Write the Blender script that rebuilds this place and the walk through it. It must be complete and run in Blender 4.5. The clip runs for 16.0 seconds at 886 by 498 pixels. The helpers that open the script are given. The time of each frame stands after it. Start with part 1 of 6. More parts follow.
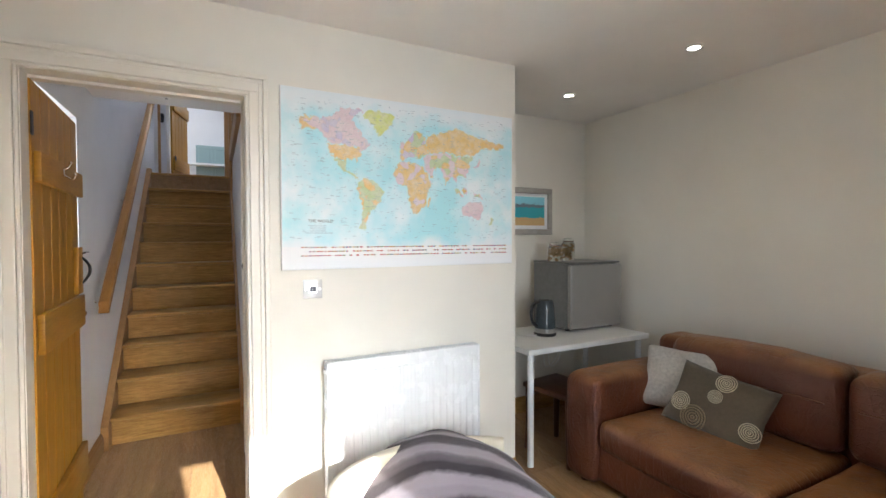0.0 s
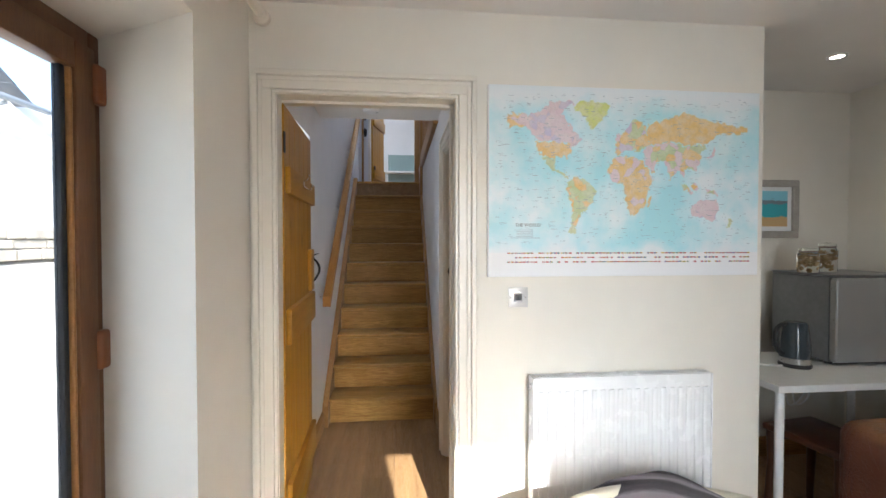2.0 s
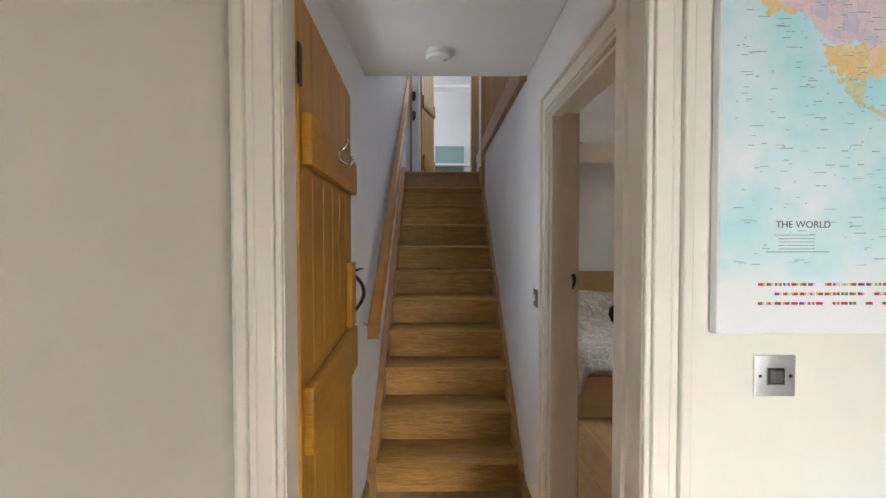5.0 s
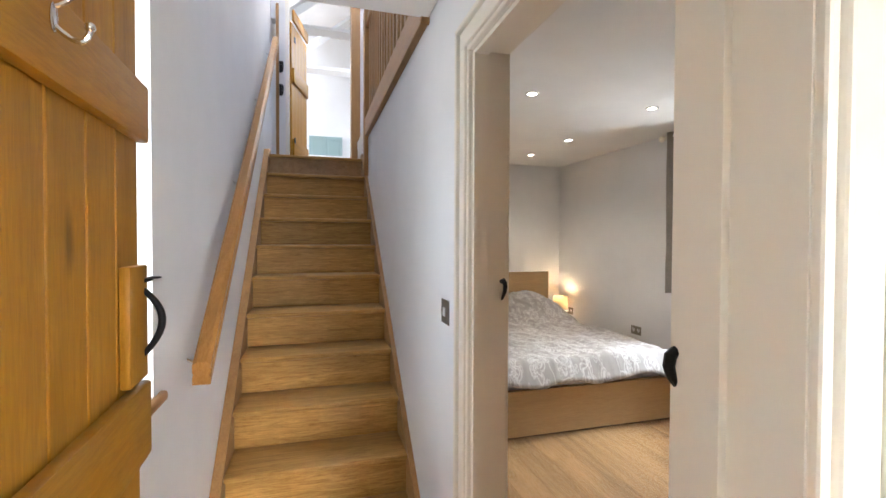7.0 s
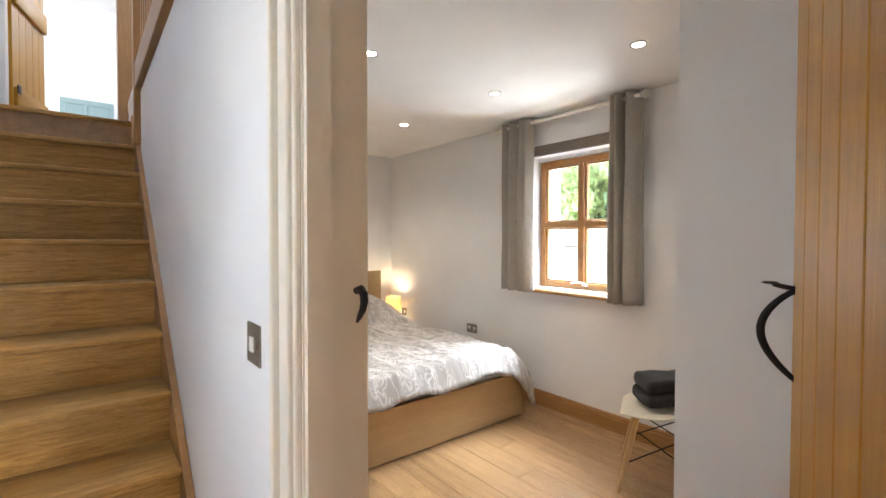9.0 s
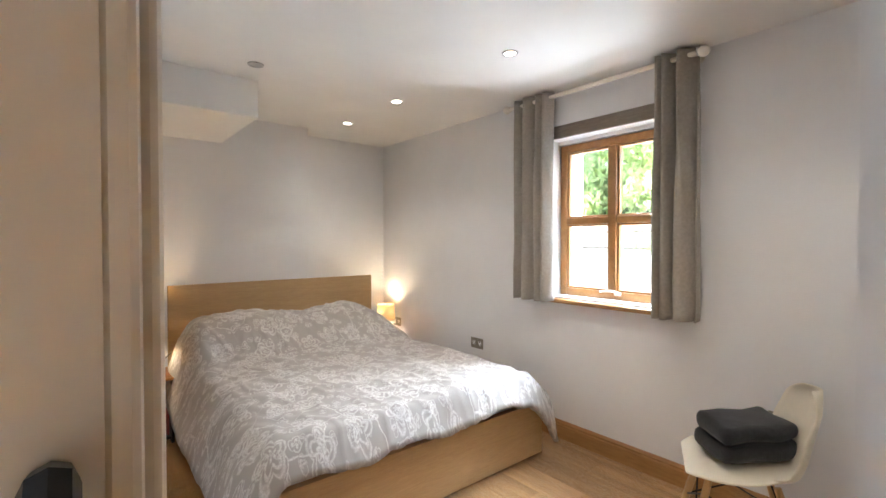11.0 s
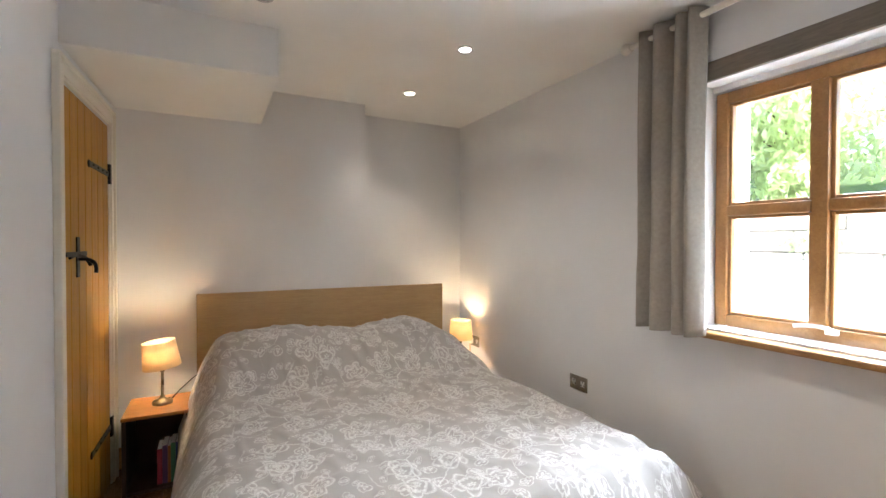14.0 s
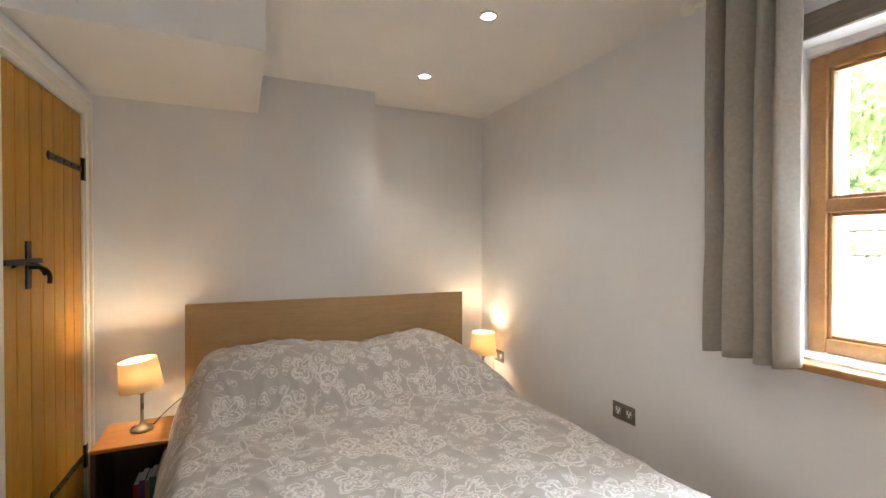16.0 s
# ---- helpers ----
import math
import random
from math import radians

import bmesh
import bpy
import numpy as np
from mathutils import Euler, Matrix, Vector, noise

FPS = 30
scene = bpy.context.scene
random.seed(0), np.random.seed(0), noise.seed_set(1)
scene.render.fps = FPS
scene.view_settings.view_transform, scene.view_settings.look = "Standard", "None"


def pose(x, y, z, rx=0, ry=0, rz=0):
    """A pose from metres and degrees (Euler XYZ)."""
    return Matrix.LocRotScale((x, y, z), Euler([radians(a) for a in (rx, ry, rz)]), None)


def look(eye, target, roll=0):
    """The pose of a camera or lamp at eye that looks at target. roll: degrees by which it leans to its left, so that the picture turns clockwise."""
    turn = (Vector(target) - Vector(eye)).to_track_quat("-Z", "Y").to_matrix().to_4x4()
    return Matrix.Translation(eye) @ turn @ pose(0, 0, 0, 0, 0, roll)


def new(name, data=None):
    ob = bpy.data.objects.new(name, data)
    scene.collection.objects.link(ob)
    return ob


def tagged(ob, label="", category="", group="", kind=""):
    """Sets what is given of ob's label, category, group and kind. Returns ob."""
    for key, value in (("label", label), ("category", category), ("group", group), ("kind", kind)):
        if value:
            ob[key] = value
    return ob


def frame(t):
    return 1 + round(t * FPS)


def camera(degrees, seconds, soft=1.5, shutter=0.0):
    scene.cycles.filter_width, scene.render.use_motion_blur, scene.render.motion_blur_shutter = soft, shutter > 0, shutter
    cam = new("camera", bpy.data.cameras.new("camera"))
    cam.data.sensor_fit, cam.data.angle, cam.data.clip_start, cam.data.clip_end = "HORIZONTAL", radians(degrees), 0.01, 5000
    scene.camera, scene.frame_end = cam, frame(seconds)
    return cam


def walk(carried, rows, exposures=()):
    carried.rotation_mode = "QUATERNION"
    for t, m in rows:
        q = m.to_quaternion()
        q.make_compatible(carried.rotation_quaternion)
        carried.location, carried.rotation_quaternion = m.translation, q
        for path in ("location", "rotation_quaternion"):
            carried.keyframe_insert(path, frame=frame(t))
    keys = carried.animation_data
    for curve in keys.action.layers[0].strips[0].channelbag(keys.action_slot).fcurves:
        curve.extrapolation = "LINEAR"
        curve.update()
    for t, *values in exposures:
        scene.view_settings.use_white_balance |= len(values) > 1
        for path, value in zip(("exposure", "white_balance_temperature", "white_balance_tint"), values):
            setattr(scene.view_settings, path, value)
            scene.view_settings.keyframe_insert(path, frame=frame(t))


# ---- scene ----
cam = camera(89.7, 16.0)
PATH = [
    (0, (0.327, 0.521, 1.415), (1.233, 2.304, 1.371), -0.2),
    (0.5, (0.311, 0.548, 1.436), (1.022, 2.417, 1.375), -0.3),
    (1, (0.281, 0.578, 1.433), (0.792, 2.511, 1.379), -0.3),
    (1.5, (0.238, 0.637, 1.434), (0.593, 2.605, 1.386), -0.3),
    (2, (0.202, 0.736, 1.438), (0.4, 2.726, 1.396), -0.0),
    (2.5, (0.163, 0.862, 1.452), (0.251, 2.86, 1.407), -0.1),
    (3, (0.128, 1.037, 1.485), (0.135, 3.036, 1.415), -0.4),
    (3.2, (0.105, 1.116, 1.508), (0.105, 3.114, 1.416), -0.6),
    (5.3, (0.011, 1.836, 1.459), (0.048, 3.835, 1.417), 0.3),
    (5.5, (0.008, 1.909, 1.45), (0.082, 3.908, 1.413), 0.3),
    (6, (0.011, 2.068, 1.456), (0.229, 4.055, 1.413), 0.3),
    (6.5, (0.021, 2.227, 1.445), (0.395, 4.191, 1.402), 0.3),
    (7, (0.042, 2.378, 1.435), (0.599, 4.298, 1.395), 0.2),
    (7.5, (0.078, 2.51, 1.425), (0.815, 4.369, 1.383), 0.2),
    (8, (0.112, 2.66, 1.409), (1.048, 4.427, 1.369), 0.2),
    (8.5, (0.16, 2.795, 1.406), (1.26, 4.465, 1.365), 0.1),
    (9, (0.221, 2.931, 1.399), (1.473, 4.49, 1.357), 0.1),
    (9.2, (0.247, 2.989, 1.393), (1.543, 4.512, 1.352), 0.0),
    (11.3, (0.68, 3.52, 1.383), (1.925, 5.085, 1.349), -0.0),
    (11.5, (0.727, 3.558, 1.381), (1.936, 5.151, 1.349), 0.0),
    (12, (0.84, 3.669, 1.391), (1.961, 5.325, 1.354), 0.1),
    (12.5, (0.953, 3.778, 1.39), (2.006, 5.478, 1.354), 0.1),
    (13, (1.058, 3.904, 1.392), (2.055, 5.637, 1.353), 0.2),
    (13.5, (1.15, 4.016, 1.384), (2.101, 5.775, 1.35), 0.1),
    (14, (1.24, 4.15, 1.378), (2.146, 5.932, 1.349), 0.1),
    (14.5, (1.296, 4.259, 1.384), (2.175, 6.055, 1.356), 0.1),
    (15, (1.348, 4.363, 1.386), (2.206, 6.17, 1.36), -0.0),
    (15.5, (1.387, 4.435, 1.366), (2.226, 6.25, 1.356), -0.0),
    (16, (1.423, 4.493, 1.389), (2.245, 6.317, 1.367), 0.0),
]
walk(cam, [(t, look(eye, target, roll)) for t, eye, target, roll in PATH],
     [(0, 2.05, 6000, 10), (1.5, 2.0, 6000, 10), (3.2, 1.5, 5950, 10), (5.5, 2.15, 6200, 10), (6.5, 2.68, 6200, 10), (7.5, 3.02, 6200, 10), (9.2, 3.15, 6250, 10), (11.3, 3.12, 5950, 10), (13, 2.8, 5950, 10), (16, 2.95, 6150, 10)])
# ---- daylight and fill lamps ----
SUN_TRAVEL = Vector((-0.15, 0.98, -0.49)).normalized()
world = bpy.data.worlds.new("world")
scene.world = world
world.use_nodes = True
wn = world.node_tree.nodes
sky = wn.new("ShaderNodeTexSky")
sky.sky_type, sky.sun_disc = "NISHITA", False
sky.sun_elevation, sky.sun_rotation = radians(26.3), radians(171)
wn["Background"].inputs["Strength"].default_value = 0.15
world.node_tree.links.new(sky.outputs["Color"], wn["Background"].inputs["Color"])


def lamp(name, kind, m, energy, colour=(1, 1, 1), **kw):
    data = bpy.data.lights.new(name, kind)
    data.energy, data.color = energy, colour
    for key, value in kw.items():
        if key == "size":
            data.size = value
        elif key == "size_y":
            data.shape, data.size_y = "RECTANGLE", value
        elif key == "radius":
            data.shadow_soft_size = value
        elif key == "angle":
            data.angle = value
        elif key == "spread":
            data.spread = value
        elif key == "spot":
            data.spot_size, data.spot_blend = value, 0.8
    ob = new(name, data)
    ob.matrix_world = m
    return ob


lamp("sun", "SUN", look((0, 0, 20), Vector((0, 0, 20)) + SUN_TRAVEL), 5.0, (1, 0.95, 0.87), angle=radians(0.53))
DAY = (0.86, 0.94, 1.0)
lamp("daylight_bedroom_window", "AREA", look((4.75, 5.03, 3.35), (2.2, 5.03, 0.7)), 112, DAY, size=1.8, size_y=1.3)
# Added lamp outside, aimed up in place of bounce from the paving.
lamp("paving_bounce_fill", "AREA", look((5.2, 5.03, 0.45), (1.6, 5.03, 1.9)), 12, DAY, size=2.4, size_y=0.8)
lamp("daylight_lounge_window", "AREA", look((1.03, -0.42, 1.25), (1.03, 3, 0.9)), 2.1, DAY, size=0.6, size_y=1.6, spread=radians(85))
lamp("daylight_hall_window", "AREA", look((-0.58, 3.3, 1.58), (1, 3.5, 1.3)), 1.7, DAY, size=0.8, size_y=0.95)
# Unseen lamp added above the stairwell to brighten the steps.
lamp("stairwell_fill", "AREA", look((0.6, 5.6, 4.9), (0.1, 5.4, 0)), 1.0, DAY, size=1.6, size_y=1.8)
# Added lamp inside the windowless upper room, out of view, to brighten it.
lamp("upper_room_fill", "AREA", look((1.6, 9.4, 4.3), (0, 9.4, 2.6)), 8, DAY, size=1.6, size_y=1.4)

# ---- materials ----


class Nodes:
    """A node material in a few calls."""

    def __init__(self, name, rough=0.5, metal=0.0):
        self.mat = bpy.data.materials.new(name)
        self.mat.use_nodes = True
        self.tree = self.mat.node_tree
        self.bsdf = self.tree.nodes["Principled BSDF"]
        self.bsdf.inputs["Roughness"].default_value = rough
        self.bsdf.inputs["Metallic"].default_value = metal

    def add(self, kind, ins=None, **attrs):
        node = self.tree.nodes.new(kind)
        for key, value in attrs.items():
            setattr(node, key, value)
        for key, value in (ins or {}).items():
            self.put(node.inputs[key], value)
        return node

    def put(self, socket, value):
        if hasattr(value, "is_output"):
            self.tree.links.new(value, socket)
        else:
            socket.default_value = value

    def coord(self, scale=(1, 1, 1), which="Object"):
        tex = self.add("ShaderNodeTexCoord")
        return self.add("ShaderNodeMapping", {"Vector": tex.outputs[which], "Scale": scale}).outputs[0]

    def noise(self, vec, scale, detail=3.0, rough=0.55):
        return self.add("ShaderNodeTexNoise", {"Vector": vec, "Scale": scale, "Detail": detail, "Roughness": rough}).outputs["Fac"]

    def math(self, op, a, b=0.0, c=0.0):
        node = self.add("ShaderNodeMath", operation=op)
        for i, v in enumerate((a, b, c)):
            self.put(node.inputs[i], v)
        return node.outputs[0]

    def mix(self, fac, a, b):
        node = self.add("ShaderNodeMix", data_type="RGBA")
        self.put(node.inputs[0], fac)
        for i, v in ((6, a), (7, b)):
            self.put(node.inputs[i], v if hasattr(v, "is_output") else (*v, 1))
        return node.outputs[2]

    def span(self, value, lo, hi, to_lo=0.0, to_hi=1.0):
        return self.add("ShaderNodeMapRange", {"Value": value, "From Min": lo, "From Max": hi, "To Min": to_lo, "To Max": to_hi}).outputs[0]

    def colour(self, value):
        self.put(self.bsdf.inputs["Base Color"], value if hasattr(value, "is_output") else (*value, 1))
        return self

    def rough(self, value):
        self.put(self.bsdf.inputs["Roughness"], value)
        return self

    def bump(self, height, strength=0.2, dist=0.002):
        node = self.add("ShaderNodeBump", {"Height": height, "Strength": strength, "Distance": dist})
        self.put(self.bsdf.inputs["Normal"], node.outputs[0])
        return self


def paint(name, rgb, rough=0.6, vary=0.04, bump=0.12, grain=90):
    n = Nodes(name, rough)
    p = n.coord()
    big = n.noise(p, 1.6, 4)
    fine = n.noise(p, grain, 2)
    n.colour(n.mix(n.span(big, 0.3, 0.7), [c * (1 - vary) for c in rgb], [min(1, c * (1 + vary)) for c in rgb]))
    n.rough(n.span(n.noise(p, 5), 0.3, 0.7, rough - 0.06, rough + 0.06))
    n.bump(n.math("ADD", n.math("MULTIPLY", n.noise(p, 9, 2), 0.8), fine), bump, 0.0012)
    return n.mat


def wood(name, light, dark, along=(1, 1, 14), rough=0.42, ring=7.0, bump=0.15, knots=0.0, vary=0.12):
    """Wood whose grain runs along the axis with the low scale."""
    n = Nodes(name, rough)
    rnd = n.add("ShaderNodeObjectInfo").outputs["Random"]
    tex = n.add("ShaderNodeTexCoord")
    shift = n.add("ShaderNodeCombineXYZ", {0: n.math("MULTIPLY", rnd, 7.3), 1: n.math("MULTIPLY", rnd, 4.1), 2: n.math("MULTIPLY", rnd, 9.7)})
    moved = n.add("ShaderNodeVectorMath", {0: tex.outputs["Object"], 1: shift.outputs[0]}, operation="ADD").outputs[0]
    p = n.add("ShaderNodeMapping", {"Vector": moved, "Scale": along}).outputs[0]
    warp = n.noise(p, 1.3, 3)
    rings = n.add("ShaderNodeTexNoise", {"Vector": p, "Scale": ring, "Detail": 5.0, "Roughness": 0.6, "Distortion": 1.4}).outputs["Fac"]
    fibre = n.noise(p, ring * 9, 3)
    tone = n.math("ADD", n.math("MULTIPLY", rings, 0.65), n.math("MULTIPLY", fibre, 0.35))
    base = n.mix(n.span(tone, 0.32, 0.68), dark, light)
    shade = n.math("ADD", n.span(warp, 0.3, 0.7, 1 - vary, 1 + vary), n.math("MULTIPLY", n.math("SUBTRACT", rnd, 0.5), vary * 1.4))
    hsv = n.add("ShaderNodeHueSaturation", {"Color": base, "Value": shade}).outputs[0]
    if knots:
        v = n.add("ShaderNodeTexVoronoi", {"Vector": n.add("ShaderNodeMapping", {"Vector": moved, "Scale": [min(a, 3.5) for a in along]}).outputs[0], "Scale": knots}).outputs["Distance"]
        hsv = n.mix(n.span(v, 0.03, 0.1, 0.75, 0.0), hsv, [c * 0.3 for c in dark])
    n.colour(hsv)
    n.rough(n.span(fibre, 0.3, 0.7, rough - 0.08, rough + 0.1))
    n.bump(fibre, bump, 0.001)
    return n.mat


def plain(name, rgb, rough=0.5, metal=0.0, scale=30, vary=0.08, bump=0.08):
    n = Nodes(name, rough, metal)
    p = n.coord()
    f = n.noise(p, scale, 4)
    n.colour(n.mix(n.span(f, 0.3, 0.7), [c * (1 - vary) for c in rgb], [min(1, c * (1 + vary)) for c in rgb]))
    n.rough(n.span(n.noise(p, scale * 0.4), 0.3, 0.7, max(0.03, rough - 0.07), min(1, rough + 0.07)))
    n.bump(f, bump, 0.001)
    return n.mat


def cloth(name, rgb, weave=900, rough=0.9, vary=0.12, bump=0.3):
    n = Nodes(name, rough)
    p = n.coord()
    a = n.add("ShaderNodeTexWave", {"Vector": p, "Scale": weave / 6.28, "Distortion": 1.0}, bands_direction="Z").outputs["Fac"]
    b = n.add("ShaderNodeTexWave", {"Vector": p, "Scale": weave / 6.28, "Distortion": 1.0}, bands_direction="X").outputs["Fac"]
    f = n.noise(p, 60, 4)
    n.colour(n.mix(n.span(f, 0.25, 0.75), [c * (1 - vary) for c in rgb], [min(1, c * (1 + vary)) for c in rgb]))
    n.bump(n.math("ADD", n.math("MULTIPLY", n.math("ADD", a, b), 0.3), f), bump, 0.001)
    n.bsdf.inputs["Sheen Weight"].default_value = 0.25
    return n.mat


def glow(name, rgb, strength):
    n = Nodes(name)
    n.bsdf.inputs["Emission Color"].default_value = (*rgb, 1)
    n.bsdf.inputs["Emission Strength"].default_value = strength
    return n.mat


def glass(name, rgb=(1, 1, 1), rough=0.0):
    n = Nodes(name, rough)
    n.colour(rgb)
    n.bsdf.inputs["Transmission Weight"].default_value = 1.0
    n.bsdf.inputs["IOR"].default_value = 1.45
    return n.mat


M = {
    "cream": paint("cream_wall_paint", (0.80, 0.765, 0.69)),
    "white_wall": paint("white_wall_paint", (0.80, 0.795, 0.80)),
    "ceiling": paint("ceiling_paint", (0.82, 0.80, 0.77), 0.7),
    "trim": paint("cream_satin_trim", (0.80, 0.755, 0.67), 0.34, 0.01, 0.006),
    "gloss": plain("white_enamel", (0.85, 0.86, 0.87), 0.25, vary=0.01, bump=0.004),
    "oak": wood("oak_stair", (0.60, 0.35, 0.105), (0.25, 0.12, 0.028), (0.9, 11, 11), 0.36, knots=0.0, vary=0.16),
    "oak_y": wood("oak_long", (0.42, 0.225, 0.075), (0.28, 0.135, 0.04), (14, 1.2, 14)),
    "oak_rail": wood("oak_handrail", (0.46, 0.22, 0.055), (0.33, 0.145, 0.03), (14, 1.2, 6), 0.3),
    "oak_z": wood("oak_upright", (0.42, 0.22, 0.07), (0.29, 0.14, 0.04), (14, 14, 1.2)),
    "pine": wood("oak_door_board", (0.52, 0.265, 0.024), (0.35, 0.155, 0.012), (16, 16, 1.1), 0.4, knots=1.4),
    "pine_x": wood("oak_door_ledge", (0.50, 0.255, 0.024), (0.34, 0.15, 0.012), (1.5, 1.5, 16), 0.4),
    "veneer": wood("oak_veneer", (0.58, 0.40, 0.20), (0.47, 0.30, 0.14), (1.1, 12, 12), 0.45, bump=0.06, vary=0.06),
    "plank": wood("floor_plank", (0.44, 0.27, 0.13), (0.30, 0.175, 0.08), (16, 1.1, 16), 0.25, vary=0.16, knots=0.7),
    "joint": plain("floor_joint", (0.10, 0.065, 0.035), 0.8),
    "frame_wood": wood("window_woodgrain", (0.46, 0.235, 0.08), (0.33, 0.155, 0.045), (9, 9, 9), 0.35),
    "frame_dark": wood("door_woodgrain", (0.17, 0.075, 0.026), (0.11, 0.045, 0.016), (12, 12, 1.1), 0.4),
    "hinge_brown": plain("brown_hinge_cover", (0.23, 0.085, 0.03), 0.4),
    "gasket": plain("black_gasket", (0.02, 0.025, 0.03), 0.5),
    "iron": plain("black_iron", (0.015, 0.015, 0.017), 0.45, 0.6, 60, 0.3, 0.4),
    "chrome": plain("chrome", (0.75, 0.75, 0.76), 0.12, 1.0, vary=0.02, bump=0.01),
    "steel": plain("brushed_steel", (0.50, 0.49, 0.48), 0.32, 1.0, 120, 0.06, 0.05),
    "switch_steel": plain("satin_steel_plate", (0.52, 0.51, 0.50), 0.42, 0.6, 3, 0.03, 0.0),
    "rocker_dark": plain("dark_grey_rocker", (0.09, 0.085, 0.08), 0.35, vary=0.03, bump=0.01),
    "steel_dark": plain("pewter_plate", (0.30, 0.27, 0.23), 0.4, 0.9, 120, 0.06, 0.05),
    "fridge_side": plain("grey_fridge_side", (0.22, 0.22, 0.22), 0.4, 0.3),
    "fridge_door": plain("silver_fridge_door", (0.40, 0.40, 0.395), 0.36, 0.55, 2.5, 0.05, 0.0),
    "black": plain("black_plastic", (0.02, 0.02, 0.022), 0.4),
    "white_plastic": plain("white_plastic", (0.82, 0.82, 0.80), 0.35, vary=0.02, bump=0.02),
    "curtain": cloth("grey_velvet_curtain", (0.335, 0.30, 0.255)),
    "lintel": wood("grey_stained_lintel", (0.26, 0.22, 0.18), (0.17, 0.14, 0.11), (10, 1.2, 10), 0.8),
    "towel": cloth("charcoal_towel", (0.02, 0.021, 0.024), 500, 1.0, 0.35, 0.9),
    "shell": plain("cream_shell_plastic", (0.78, 0.71, 0.57), 0.35, vary=0.02, bump=0.02),
    "beech": wood("beech_leg", (0.60, 0.40, 0.2), (0.5, 0.31, 0.14), (14, 14, 1.5), 0.4),
    "dark_wood": wood("dark_stained_wood", (0.10, 0.035, 0.015), (0.05, 0.018, 0.008), (8, 8, 8), 0.35),
    "stand_wood": wood("nightstand_wood", (0.42, 0.19, 0.05), (0.28, 0.11, 0.025), (2, 12, 12), 0.35),
    "stand_dark": plain("dark_nightstand_side", (0.035, 0.018, 0.010), 0.5),
    "brass": plain("antique_nickel", (0.22, 0.19, 0.14), 0.3, 1.0),
    "cushion_grey": cloth("pale_grey_linen", (0.52, 0.49, 0.44), 700, 0.95, 0.2),
    "cushion_olive": cloth("olive_brown_cotton", (0.115, 0.088, 0.055)),
    "cushion_motif": cloth("cream_embroidery", (0.62, 0.54, 0.38), 400),
    "cushion_motif_dim": cloth("tan_embroidery", (0.28, 0.21, 0.12), 400),
    "sheet": cloth("cream_bed_base_cloth", (0.6, 0.5, 0.36)),
    "bulb": glow("downlight_glow", (1.0, 0.9, 0.76), 6),
    "glass": glass("window_glass"),
    "kettle": glass("smoked_kettle", (0.10, 0.11, 0.12), 0.1),
    "jar": glass("jar_glass", (0.98, 1, 0.98)),
    "grey_frame": wood("driftwood_frame", (0.50, 0.47, 0.43), (0.38, 0.355, 0.32), (6, 6, 6), 0.6),
    "canvas": plain("white_canvas", (0.84, 0.85, 0.86), 0.6, scale=400, vary=0.02, bump=0.2),
    "sage": paint("sage_cupboard_paint", (0.27, 0.37, 0.37), 0.4, 0.03, 0.05),
}


for key in ("pine", "pine_x", "oak", "oak_rail"):
    M[key].node_tree.nodes["Principled BSDF"].inputs["Specular IOR Level"].default_value = 0.25


def shade_material():
    n = Nodes("lit_linen_shade", 0.9)
    p = n.coord()
    f = n.noise(p, 130, 3)
    n.colour(n.mix(f, (0.66, 0.53, 0.33), (0.80, 0.66, 0.44)))
    n.bsdf.inputs["Transmission Weight"].default_value = 0.0
    trans = n.add("ShaderNodeBsdfTranslucent", {"Color": (1.0, 0.82, 0.56, 1)})
    mixer = n.add("ShaderNodeMixShader", {0: 0.22, 1: n.bsdf.outputs[0], 2: trans.outputs[0]})
    n.put(n.tree.nodes["Material Output"].inputs["Surface"], mixer.outputs[0])
    n.bump(f, 0.4, 0.001)
    return n.mat


M["shade"] = shade_material()


def leather_material():
    n = Nodes("tan_leather", 0.38)
    p = n.coord()
    big = n.noise(p, 3.0, 4)
    crack = n.add("ShaderNodeTexVoronoi", {"Vector": p, "Scale": 38.0}, feature="DISTANCE_TO_EDGE").outputs["Distance"]
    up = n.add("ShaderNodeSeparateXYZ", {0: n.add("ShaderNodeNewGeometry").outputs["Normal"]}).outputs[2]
    # Lighter tan on upward faces, broken up by noise.
    top_tan = n.math("MULTIPLY", n.span(up, 0.35, 0.95), n.span(n.noise(p, 7.0, 5), 0.3, 0.56, 0.35, 1.0))
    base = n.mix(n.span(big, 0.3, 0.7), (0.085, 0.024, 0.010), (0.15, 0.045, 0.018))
    n.colour(n.mix(n.math("MULTIPLY", top_tan, 0.9), base, (0.36, 0.165, 0.06)))
    n.rough(n.span(n.noise(p, 14), 0.3, 0.7, 0.28, 0.48))
    fold = n.math("ABSOLUTE", n.math("SUBTRACT", n.add("ShaderNodeTexNoise", {"Vector": n.coord((1, 1, 0.45)), "Scale": 6.5, "Detail": 4.0, "Distortion": 1.6}).outputs["Fac"], 0.5))
    n.bump(n.math("ADD", n.math("ADD", n.math("MULTIPLY", n.noise(p, 9, 4), 1.6), n.math("MULTIPLY", n.span(fold, 0.0, 0.07), 1.4)), n.math("MULTIPLY", n.span(crack, 0.0, 0.12), 0.6)), 0.45, 0.004)
    return n.mat


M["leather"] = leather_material()


